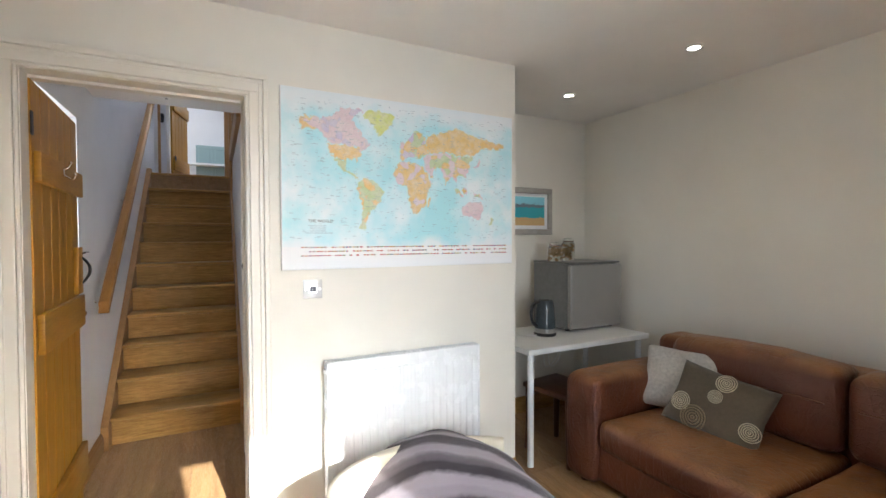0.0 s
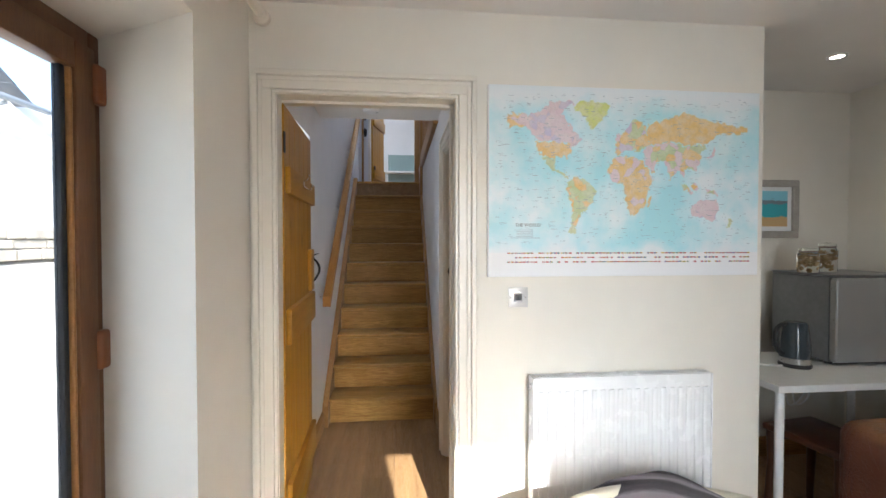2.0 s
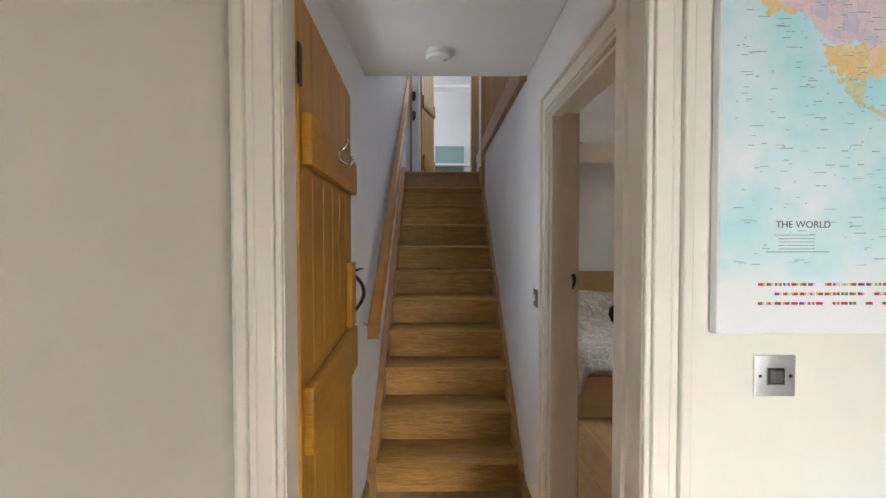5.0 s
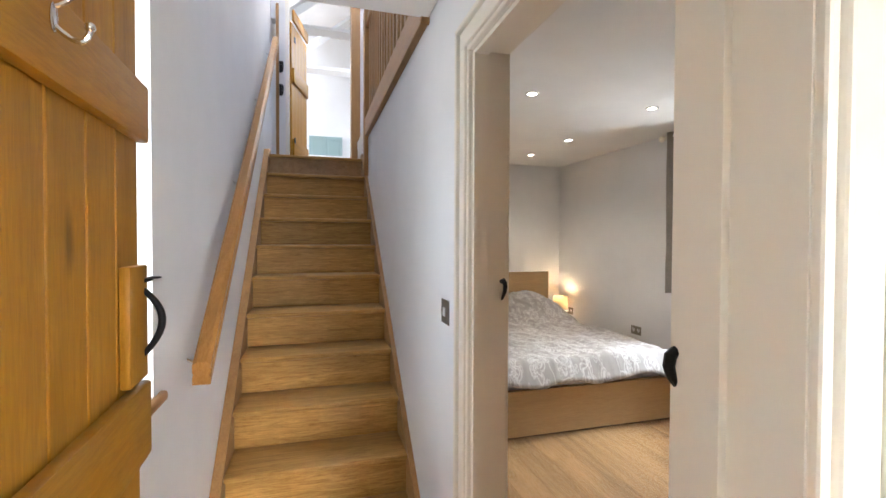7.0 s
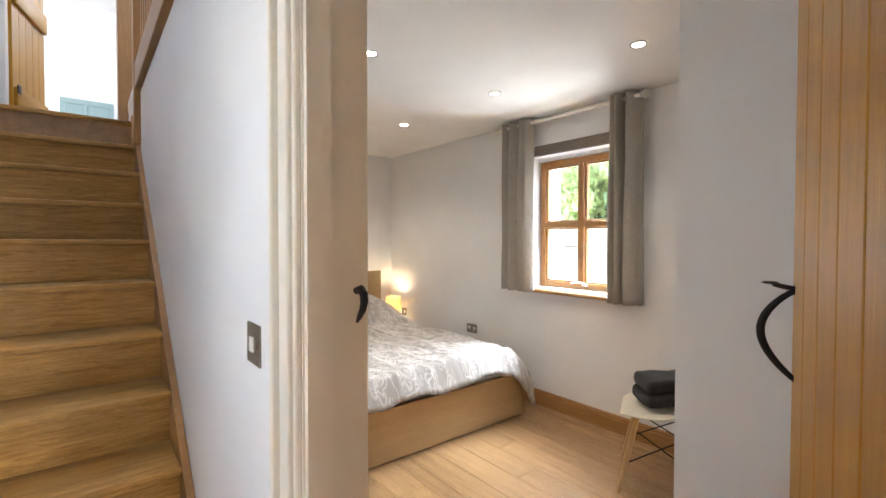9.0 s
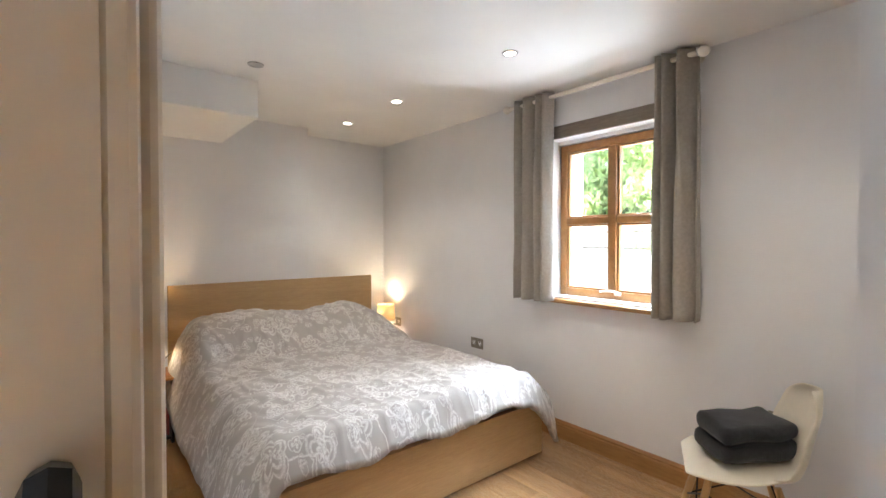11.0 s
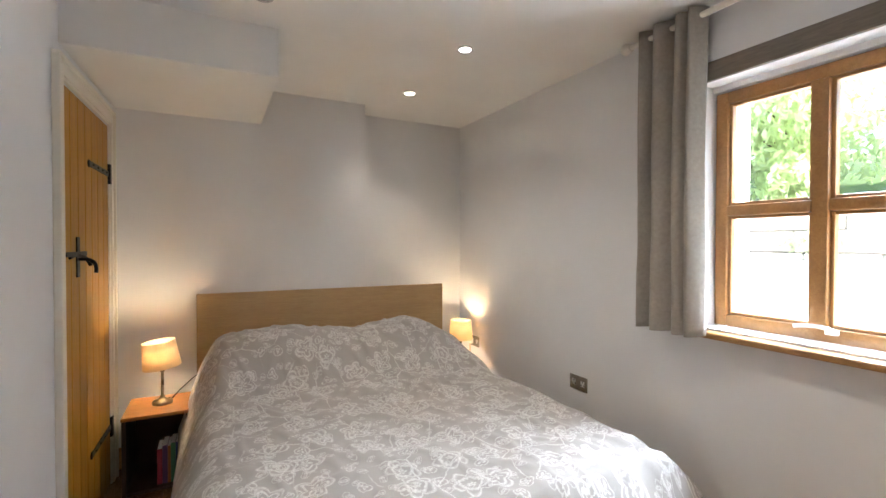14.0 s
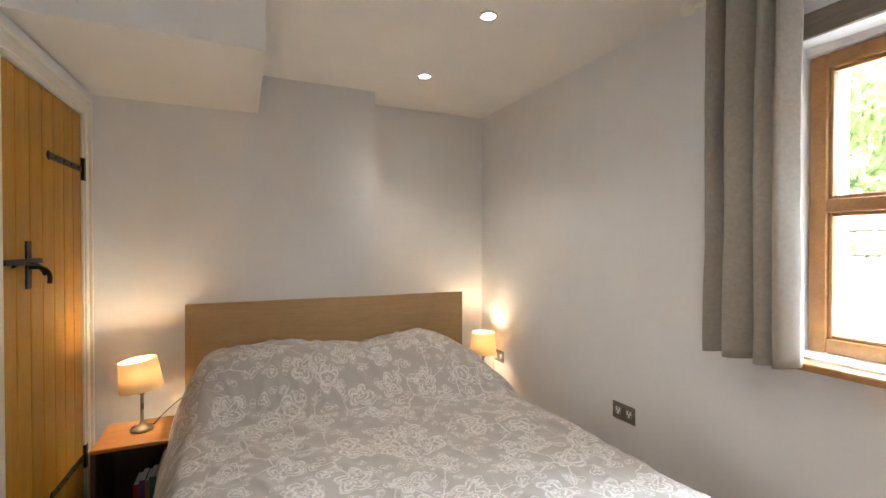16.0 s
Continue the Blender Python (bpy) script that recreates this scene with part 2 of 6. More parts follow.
def floral_material():
    """Greige cotton with line-drawn white roses and sprigs."""
    n = Nodes("rose_print_cotton", 0.85)
    p = n.coord()
    wob = n.add("ShaderNodeTexNoise", {"Vector": p, "Scale": 14.0, "Detail": 3.0}).outputs["Color"]
    vec = n.add("ShaderNodeVectorMath", {0: p, 1: n.add("ShaderNodeVectorMath", {0: wob, 1: (0.035, 0.035, 0.035)}, operation="MULTIPLY").outputs[0]}, operation="ADD").outputs[0]
    flat = n.add("ShaderNodeVectorMath", {0: vec, 1: (1, 1, 0)}, operation="MULTIPLY").outputs[0]

    def bloom(scale, offset, size, petals, rings, seedling):
        v = n.add("ShaderNodeVectorMath", {0: flat, 1: offset}, operation="ADD").outputs[0]
        vor = n.add("ShaderNodeTexVoronoi", {"Vector": v, "Scale": scale, "Randomness": 0.75}, voronoi_dimensions="2D")
        local = n.add("ShaderNodeVectorMath", {0: n.add("ShaderNodeVectorMath", {0: v, 1: (scale, scale, scale)}, operation="MULTIPLY").outputs[0], 1: n.add("ShaderNodeVectorMath", {0: vor.outputs["Position"], 1: (scale, scale, scale)}, operation="MULTIPLY").outputs[0]}, operation="SUBTRACT").outputs[0]
        sep = n.add("ShaderNodeSeparateXYZ", {0: local})
        ang = n.math("ARCTAN2", sep.outputs[1], sep.outputs[0])
        r = vor.outputs["Distance"]
        turn = n.math("MULTIPLY", n.add("ShaderNodeSeparateXYZ", {0: vor.outputs["Color"]}).outputs[0], 6.28)
        lobe = n.math("ABSOLUTE", n.math("COSINE", n.math("ADD", n.math("MULTIPLY", ang, petals), turn)))
        edge = n.math("MULTIPLY", size, n.math("ADD", 0.62, n.math("MULTIPLY", lobe, 0.38)))
        q = n.math("DIVIDE", r, edge)
        inside = n.span(q, 1.06, 0.96)
        strokes = n.math("SINE", n.math("ADD", n.math("MULTIPLY", q, rings), n.math("MULTIPLY", n.math("SINE", n.math("ADD", n.math("MULTIPLY", ang, seedling), turn)), 1.5)))
        return n.math("MULTIPLY", inside, n.math("MAXIMUM", n.span(strokes, -0.1, 0.9), n.span(q, 0.78, 0.93)))

    a = bloom(5.2, (0, 0, 0), 0.36, 2.5, 13.0, 5.0)
    b = bloom(8.5, (3.3, 1.7, 0), 0.24, 1.5, 7.0, 3.0)
    c = bloom(13.0, (7.1, 5.2, 0), 0.26, 1.0, 5.0, 2.0)
    stems = n.add("ShaderNodeTexVoronoi", {"Vector": flat, "Scale": 6.3}, voronoi_dimensions="2D", feature="DISTANCE_TO_EDGE").outputs["Distance"]
    s = n.math("MULTIPLY", n.span(stems, 0.022, 0.010), n.span(n.noise(flat, 5.0), 0.42, 0.55))
    hatch = n.span(n.noise(n.coord((1, 1, 1)), 120, 2), 0.35, 0.6, 0.45, 1.0)
    mask = n.math("MULTIPLY", n.math("MAXIMUM", n.math("MAXIMUM", a, b), n.math("MAXIMUM", n.math("MULTIPLY", c, 0.8), s)), hatch)
    n.colour(n.mix(n.math("MULTIPLY", mask, 0.85), (0.42, 0.39, 0.37), (0.78, 0.765, 0.745)))
    n.bump(n.math("ADD", n.noise(p, 7, 4), n.math("MULTIPLY", n.noise(p, 500, 2), 0.1)), 0.3, 0.007)
    n.bsdf.inputs["Sheen Weight"].default_value = 0.15
    return n.mat


M["floral"] = floral_material()


def throw_material():
    n = Nodes("striped_throw", 0.95)
    p = n.coord()
    y = n.add("ShaderNodeSeparateXYZ", {0: n.add("ShaderNodeMapping", {"Vector": p, "Rotation": (0, 0, radians(-52))}).outputs[0]}).outputs[0]
    fuzz = n.noise(p, 45, 4)
    u = n.math("ADD", n.math("MULTIPLY", y, 33.0), n.math("MULTIPLY", fuzz, 0.9))
    band = n.span(n.math("ADD", n.math("SINE", u), n.math("MULTIPLY", n.math("SINE", n.math("MULTIPLY", u, 2.3)), 0.35)), -0.7, 0.75)
    n.colour(n.mix(band, (0.022, 0.013, 0.022), (0.27, 0.235, 0.27)))
    n.bump(n.noise(p, 220, 3), 0.7, 0.003)
    n.bsdf.inputs["Sheen Weight"].default_value = 0.1
    return n.mat


M["throw"] = throw_material()

# ---- mesh helpers ----


def box(bm, x0, x1, y0, y1, z0, z1, bevel=0.0, seg=2):
    lo, hi = Vector((x0, y0, z0)), Vector((x1, y1, z1))
    made = bmesh.ops.create_cube(bm, size=1, matrix=Matrix.LocRotScale((lo + hi) / 2, None, hi - lo))["verts"]
    if bevel:
        edges = {e for v in made for e in v.link_edges}
        made = bmesh.ops.bevel(bm, geom=list(edges), offset=bevel, segments=seg, profile=0.5, affect="EDGES")["verts"]
    return made


def prism(bm, pts, z0, z1):
    """An upright block on a plan outline given counter-clockwise."""
    lo = [bm.verts.new((x, y, z0)) for x, y in pts]
    hi = [bm.verts.new((x, y, z1)) for x, y in pts]
    bm.faces.new(lo[::-1]), bm.faces.new(hi)
    for i in range(len(pts)):
        j = (i + 1) % len(pts)
        bm.faces.new((lo[i], lo[j], hi[j], hi[i]))
    return lo + hi


def rod(bm, a, b, r, r2=None, seg=14):
    a, b = Vector(a), Vector(b)
    m = Matrix.Translation((a + b) / 2) @ (b - a).to_track_quat("Z", "Y").to_matrix().to_4x4()
    return bmesh.ops.create_cone(bm, cap_ends=True, segments=seg, radius1=r, radius2=r if r2 is None else r2, depth=(b - a).length, matrix=m)["verts"]


def ball(bm, c, r, seg=14, scale=(1, 1, 1)):
    return bmesh.ops.create_uvsphere(bm, u_segments=seg, v_segments=seg // 2 + 2, radius=r, matrix=Matrix.LocRotScale(c, None, scale))["verts"]


def lathe(bm, profile, seg=28, centre=(0, 0)):
    """A turned body from (radius, height) pairs."""
    rings = []
    for r, z in profile:
        rings.append([bm.verts.new((centre[0] + r * math.cos(2 * math.pi * i / seg), centre[1] + r * math.sin(2 * math.pi * i / seg), z)) for i in range(seg)])
    for a, b in zip(rings, rings[1:]):
        for i in range(seg):
            j = (i + 1) % seg
            bm.faces.new((a[i], a[j], b[j], b[i]))
    return rings


def tube(bm, pts, r, seg=8, taper=None):
    """A round bar along points."""
    pts = [Vector(p) for p in pts]
    rings = []
    last, turn = None, None
    for i, p in enumerate(pts):
        way = (pts[min(i + 1, len(pts) - 1)] - pts[max(i - 1, 0)]).normalized()
        turn = way.to_track_quat("Z", "Y") if last is None else last.rotation_difference(way) @ turn
        last = way
        q = turn.to_matrix()
        rad = r if taper is None else r * taper[i]
        rings.append([bm.verts.new(p + q @ Vector((rad * math.cos(2 * math.pi * k / seg), rad * math.sin(2 * math.pi * k / seg), 0))) for k in range(seg)])
    for a, b in zip(rings, rings[1:]):
        for k in range(seg):
            bm.faces.new((a[k], a[(k + 1) % seg], b[(k + 1) % seg], b[k]))
    bm.faces.new(rings[0][::-1]), bm.faces.new(rings[-1])


def bend(a, b, c, n=10):
    a, b, c = Vector(a), Vector(b), Vector(c)
    return [a * (1 - t) ** 2 + b * 2 * t * (1 - t) + c * t * t for t in [i / n for i in range(n + 1)]]


def sheet(bm, nu, nv, f):
    """A grid of faces through f(u, v), u and v from 0 to 1."""
    g = [[bm.verts.new(f(i / nu, j / nv)) for j in range(nv + 1)] for i in range(nu + 1)]
    for i in range(nu):
        for j in range(nv):
            bm.faces.new((g[i][j], g[i + 1][j], g[i + 1][j + 1], g[i][j + 1]))
    return g


def mesh_of(name, bm, material, smooth=False):
    bmesh.ops.recalc_face_normals(bm, faces=bm.faces)
    me = bpy.data.meshes.new(name)
    bm.to_mesh(me)
    bm.free()
    me.materials.append(material)
    if smooth:
        for f in me.polygons:
            f.use_smooth = True
    return me


def part(name, bm, material, parent=None, label="", smooth=False, at=None):
    ob = new(name, mesh_of(name, bm, material, smooth))
    if smooth and smooth != "all":
        ob.data.set_sharp_from_angle(angle=radians(38))
    if at is not None:
        ob.matrix_basis = at
    if parent is not None:
        ob.parent = parent
    return tagged(ob, label) if label else ob


def structure(name, bm, material, label, category, smooth=False):
    return tagged(part(name, bm, material, None, "", smooth), label, category, "", "structure")


def thing(name, m, label, category, group=""):
    ob = new(name)
    ob.empty_display_size = 0.1
    ob.matrix_basis = m
    return tagged(ob, label, category, group)


B = bmesh.new


def one_box(*args, **kw):
    bm = B()
    box(bm, *args, **kw)
    return bm


def thicken(ob, t, offset=-1):
    mod = ob.modifiers.new("thickness", "SOLIDIFY")
    mod.thickness, mod.offset = t, offset
    return ob

# ---- plan ----
LX, LR = -0.41, 3.22           # lounge: left and right wall
LY0, LY1 = -0.35, 2.655        # lounge: back wall and map wall
LC, HC, BC = 2.42, 2.36, 2.42  # ceilings: lounge, hall, bedroom
ALC_X, ALC_Y = 1.885, 3.46      # lounge alcove: left side and back
DX0, DX1, DZ = -0.302, 0.445, 2.045   # lounge doorway
HX0, HX1 = -0.383, 0.503         # hall and stair walls
JX = 0.545                     # set-back jamb between the two doorways
BY0, BY1 = 2.905, 3.655          # bedroom doorway in the hall wall
WX = 3.225                     # bedroom window wall
TOP = 5.4


def left_x(y):
    """The bedroom's slightly skewed left wall."""
    return 0.613 + (y - 3.665) * 0.0214


RISE, GOING, ST0 = 0.1995, 0.2377, 4.256
UP = RISE * 11

# lounge left wall with the glazed door's splayed opening
bm = B()
prism(bm, [(-0.87, 2.40), (LX, 2.15), (LX, 2.80), (-0.87, 2.80)], 0, LC)
prism(bm, [(-0.87, LY0), (LX, LY0), (LX, 0.95), (-0.87, 1.01)], 0, LC)
prism(bm, [(-0.87, 1.01), (LX, 0.95), (LX, 2.15), (-0.87, 2.40)], 2.12, LC)
structure("wall_lounge_west", bm, M["cream"], "cream painted plaster wall with a deep door reveal", "wall")
# wall with the map, pierced by the doorway to the stairs
bm = B()
box(bm, LX, DX0, LY1, 2.80, 0, LC)
box(bm, DX1, ALC_X, LY1, 2.80, 0, LC)
box(bm, DX0, DX1, LY1, 2.80, DZ, LC)
structure("wall_map", bm, M["cream"], "cream painted plaster wall beside the stair doorway", "wall")
bm = B()
box(bm, 1.82, ALC_X, 2.80, 3.62, 0, BC)
structure("wall_alcove_side", bm, M["cream"], "cream painted side of the lounge alcove", "wall")
bm = B()
box(bm, ALC_X, WX, ALC_Y, 3.62, 0, BC)
structure("wall_alcove_back", bm, M["cream"], "cream painted back wall of the alcove", "wall")
bm = B()
box(bm, 1.815, 1.82, 2.80, 3.625, 0, BC)
box(bm, 1.82, WX, 3.62, 3.625, 0, BC)
box(bm, HX1, 1.815, 2.80, 2.805, 0, BC)
structure("wall_bedroom_south", bm, M["white_wall"], "white painted bedroom side of the alcove", "wall")
bm = B()
box(bm, LR, 3.45, LY0, ALC_Y, 0, LC)
structure("wall_lounge_east", bm, M["cream"], "cream painted plaster wall behind the sofa", "wall")
bm = B()
box(bm, -0.87, 0.70, LY0 - 0.25, LY0, 0, LC)
box(bm, 1.36, 3.45, LY0 - 0.25, LY0, 0, LC)
box(bm, 0.70, 1.36, LY0 - 0.25, LY0, 2.16, LC)
box(bm, 0.70, 1.36, LY0 - 0.25, LY0, 0, 0.35)
structure("wall_lounge_south", bm, M["cream"], "cream painted wall with a tall window", "wall")
bm = B()
box(bm, -0.87, 3.45, LY0 - 0.25, 2.655, LC, LC + 0.1)
box(bm, ALC_X, 3.45, 2.655, ALC_Y, LC, LC + 0.1)
structure("ceiling_lounge", bm, M["ceiling"], "smooth cream lounge ceiling with downlights", "ceiling")
# hall and stair walls
HW0, HW1, HWZ0, HWZ1 = 2.86, 3.77, 1.0, 2.12
bm = B()
box(bm, -0.66, HX0, 2.80, HW0, 0, TOP)
box(bm, -0.66, HX0, HW1, 9.0, 0, TOP)
box(bm, -0.66, HX0, HW0, HW1, 0, HWZ0)
box(bm, -0.66, HX0, HW0, HW1, HWZ1, TOP)
structure("wall_stair_west", bm, M["white_wall"], "white painted stair wall with a small window", "wall")
CY0, CY1, CZ = 6.47, 7.25, 2.04   # cupboard doorway in the bedroom
bm = B()
prism(bm, [(HX1, BY1), (left_x(BY1), BY1), (left_x(CY0), CY0), (HX1, CY0)], 0, 2.33)
prism(bm, [(HX1, CY1), (left_x(CY1), CY1), (left_x(7.7), 7.7), (HX1, 7.7)], 0, 2.33)
prism(bm, [(HX1, CY0), (left_x(CY0), CY0), (left_x(CY1), CY1), (HX1, CY1)], CZ, 2.33)
prism(bm, [(HX1, BY0), (left_x(BY1), BY0), (left_x(BY1), BY1), (HX1, BY1)], 2.01, 2.33)
prism(bm, [(JX, 2.805), (left_x(BY1), 2.805), (left_x(BY1), BY0), (JX, BY0)], 0, 2.06)
prism(bm, [(HX1, 2.805), (left_x(BY1), 2.805), (left_x(BY1), BY0), (HX1, BY0)], 2.06, 2.33)
prism(bm, [(HX1 + 0.004, 2.805), (left_x(3.4), 2.805), (left_x(7.7), 7.7), (HX1 + 0.004, 7.7)], 2.33, BC)
structure("wall_stair_east", bm, M["white_wall"], "white painted partition between stairs and bedroom", "wall")
bm = B()
box(bm, HX0, HX1, 2.80, 4.20, HC, HC + 0.22)
structure("ceiling_hall", bm, M["ceiling"], "white hall ceiling ending at the stairwell", "ceiling")
# bedroom
WY0, WY1, WZ0, WZ1 = 4.61, 5.445, 0.985, 2.10
bm = B()
box(bm, WX, 3.62, 3.36, WY0, 0, BC)
box(bm, WX, 3.62, WY1, 7.95, 0, BC)
box(bm, WX, 3.62, WY0, WY1, 0, WZ0)
prism(bm, [(WX, WY0), (3.62, WY0), (3.62, WY1), (WX, WY1)], WZ1, BC)
structure("wall_bedroom_east", bm, M["white_wall"], "white painted bedroom wall with a deep window reveal", "wall")
bm = B()
box(bm, HX1, 2.247, 7.44, 7.95, 0, BC)
box(bm, 2.247, WX, 7.715, 7.95, 0, BC)
structure("wall_bedroom_north", bm, M["white_wall"], "white painted chimney breast and recess", "wall")
bm = B()
prism(bm, [(HX1, 2.80), (1.86, 2.80), (1.86, 3.5), (WX, 3.5), (WX, 7.95), (HX1, 7.95)], BC, BC + 0.08)
structure("ceiling_bedroom", bm, M["ceiling"], "smooth white bedroom ceiling with downlights", "ceiling")
bm = B()
prism(bm, [(left_x(6.47) - 0.02, 6.47), (1.515, 6.47), (1.515, 7.44), (left_x(7.44) - 0.02, 7.44)], 2.185, BC)
structure("ceiling_soffit", bm, M["ceiling"], "boxed-in soffit below the bedroom ceiling", "ceiling")
# sub-floor
bm = B()
box(bm, -0.87, 3.6, LY0 - 0.25, 7.95, -0.1, -0.006)
structure("floor", bm, M["joint"], "oak-effect plank floor", "floor")
FLOOR = bpy.data.objects["floor"]

# upper storey round the stairwell
bm = B()
box(bm, HX0, HX1, ST0 + GOING * 10 + 0.004, 7.55, UP - 0.25, UP)
structure("floor_landing", bm, M["plank"], "oak landing at the head of the stairs", "floor")
bm = B()
box(bm, HX0, -0.24, 7.4, 7.52, UP, 3.22)
box(bm, HX0, -0.24, 7.4, 7.52, 3.75, TOP)
box(bm, -0.325, -0.24, 7.4, 7.52, 3.22, 3.75)
box(bm, 0.535, 3.0, 7.4, 7.955, BC + 0.09, TOP)
box(bm, -0.24, 0.535, 7.4, 7.52, UP + 2.0, TOP)
structure("wall_landing", bm, M["white_wall"], "white wall at the head of the stairs", "wall")
bm = B()
box(bm, 0.56, 3.0, 2.8, 7.4, BC + 0.085, BC + 0.10)
structure("floor_upper", bm, M["plank"], "upper floor beyond the balustrade", "floor")
bm = B()
box(bm, 2.9, 3.0, 2.8, 7.4, BC + 0.1, TOP)
box(bm, -0.66, 3.0, 2.62, 2.8, BC + 0.1, TOP)
structure("wall_upper", bm, M["white_wall"], "white upper walls", "wall")
# Unseen ceiling, left open above the stairs so that light falls in.
bm = B()
box(bm, -0.9, 3.2, 2.6, 4.6, TOP, TOP + 0.1)
box(bm, -0.9, 3.2, 6.7, 12, TOP, TOP + 0.1)
box(bm, -0.9, -0.3, 4.6, 6.7, TOP, TOP + 0.1)
box(bm, 1.5, 3.2, 4.6, 6.7, TOP, TOP + 0.1)
structure("ceiling_upper", bm, M["white_wall"], "white upper ceiling with an added opening over the stairs", "ceiling")
bm = B()
box(bm, -1.6, HX1, 7.52, 11.6, UP - 0.2, UP)
box(bm, HX1, 3.0, 7.955, 11.6, UP - 0.2, UP)
structure("floor_kitchen", bm, M["plank"], "floor of the upper room", "floor")
bm = B()
box(bm, -1.6, 3.0, 11.5, 11.6, UP, TOP)
box(bm, -1.7, -1.6, 7.52, 11.6, UP, TOP)
box(bm, 2.9, 3.0, 7.955, 11.5, UP, TOP)
box(bm, HX1, 2.9, 7.953, 7.965, UP, BC + 0.09)
structure("wall_kitchen", bm, M["white_wall"], "white walls of the bright upper room", "wall")

# ---- stairs ----
stairs = thing("staircase", pose(0, 0, 0), "straight oak staircase with closed risers between white walls", "stairs")
SX0, SX1 = HX0 + 0.046, HX1 - 0.027
for i in range(11):
    y = ST0 + GOING * i
    z = RISE * (i + 1)
    part("tread", one_box(SX0, SX1, y - 0.024, y + GOING + 0.034, z - 0.026, z, bevel=0.006), M["oak"], stairs, smooth=True)
    part("riser", one_box(SX0, SX1, y + 0.022, y + 0.036, z - RISE, z - 0.0262), M["oak"], stairs)
slope = RISE / GOING
for x0, x1 in ((HX0 + 0.002, SX0), (SX1, HX1 - 0.002)):
    bm = B()
    ys, ye = ST0 - 0.075, ST0 + GOING * 10 + 0.12
    prof = [(ys, 0.0), (ST0 + 0.2, 0.0), (ye, UP - 0.25), (ye, UP + 0.05), (ye - 0.10, UP + 0.05), (ys, 0.16)]
    a = [bm.verts.new((x0, y, z)) for y, z in prof]
    b = [bm.verts.new((x1, y, z)) for y, z in prof]
    bm.faces.new(a), bm.faces.new(b[::-1])
    for i in range(len(prof)):
        j = (i + 1) % len(prof)
        bm.faces.new((a[j], a[i], b[i], b[j]))
    part("string", bm, M["oak_y"], stairs)
# handrail on the left wall
rail = thing("handrail", pose(-0.317, 4.01, 0.987), "square oak wall handrail on metal brackets", "handrail")
bm = B()
L = 3.12
rs = RISE / GOING * 0.925
prof = [(-0.028, -0.035), (0.028, -0.035), (0.028, -0.012), (0.021, -0.004), (0.028, 0.006), (0.028, 0.03), (0.016, 0.04), (-0.016, 0.04), (-0.028, 0.03), (-0.028, 0.006), (-0.021, -0.004), (-0.028, -0.012)]
a = [bm.verts.new((x, 0.0, z)) for x, z in prof]
b = [bm.verts.new((x, L, L * rs + z)) for x, z in prof]
bm.faces.new(a), bm.faces.new(b[::-1])
for i in range(len(prof)):
    j = (i + 1) % len(prof)
    bm.faces.new((a[j], a[i], b[i], b[j]))
part("rail", bm, M["oak_rail"], rail)
for y in (0.1, 1.05, 2.0, 2.9):
    bm = B()
    z = y * rs
    tube(bm, bend((-0.07, y, z - 0.05), (-0.005, y, z - 0.09), (0, y, z - 0.03)), 0.006)
    rod(bm, (-0.072, y, z - 0.05), (-0.066, y, z - 0.05), 0.02)
    part("bracket", bm, M["chrome"], rail, "chrome wall bracket", True)
# balustrade beside the stairwell
bal = thing("balustrade", pose(0, 0, 0), "oak landing balustrade with square spindles", "balustrade")
part("bottom_rail", one_box(HX1 - 0.03, HX1 + 0.05, 4.215, 6.33, 2.345, 2.50, bevel=0.005), M["oak_y"], bal)
part("end_block", one_box(HX1 - 0.035, HX1 + 0.055, 4.19, 4.215, 2.335, 2.51, bevel=0.006), M["oak_z"], bal, "split sawn end of the oak rail")
part("top_rail", one_box(HX1 - 0.02, HX1 + 0.05, 4.19, 6.33, 3.28, 3.34, bevel=0.01), M["oak_y"], bal)
part("newel", one_box(HX1 - 0.035, HX1 + 0.055, 6.331, 6.42, 2.0, 3.45, bevel=0.006), M["oak_z"], bal)
for i in range(17):
    y = 4.30 + i * 0.118
    part("spindle", one_box(HX1 - 0.005, HX1 + 0.03, y, y + 0.035, 2.50, 3.28), M["oak_z"], bal)


# ---- doors ----
def casing(name, corners, parent_label, depth=0.022, width=0.098):
    """A moulded architrave round an opening: list of (outer box, inner step box) pieces."""
    ob = thing(name, pose(0, 0, 0), parent_label, "door frame")
    ob["kind"] = "structure"
    return ob


def architrave_y(ob, x0, x1, ztop, y, sign):
    """Architrave on a wall that faces -y (sign -1) or +y (sign 1), round the opening x0..x1."""
    w = 0.092
    for k, (o, i, d) in enumerate(((w, 0.070, 0.03), (0.070, 0.052, 0.017), (0.052, 0.014, 0.022), (0.014, -0.0, 0.014))):
        for a, b, n in ((x0 - o, x0 - i, "jamb"), (x1 + i, x1 + o, "jamb")):
            part("moulding", one_box(a, b, min(y, y + sign * d), max(y, y + sign * d), 0, ztop + i, bevel=0.004), M["trim"], ob)
        part("moulding", one_box(x0 - o, x1 + o, min(y, y + sign * d), max(y, y + sign * d), ztop + i, ztop + o, bevel=0.004), M["trim"], ob)


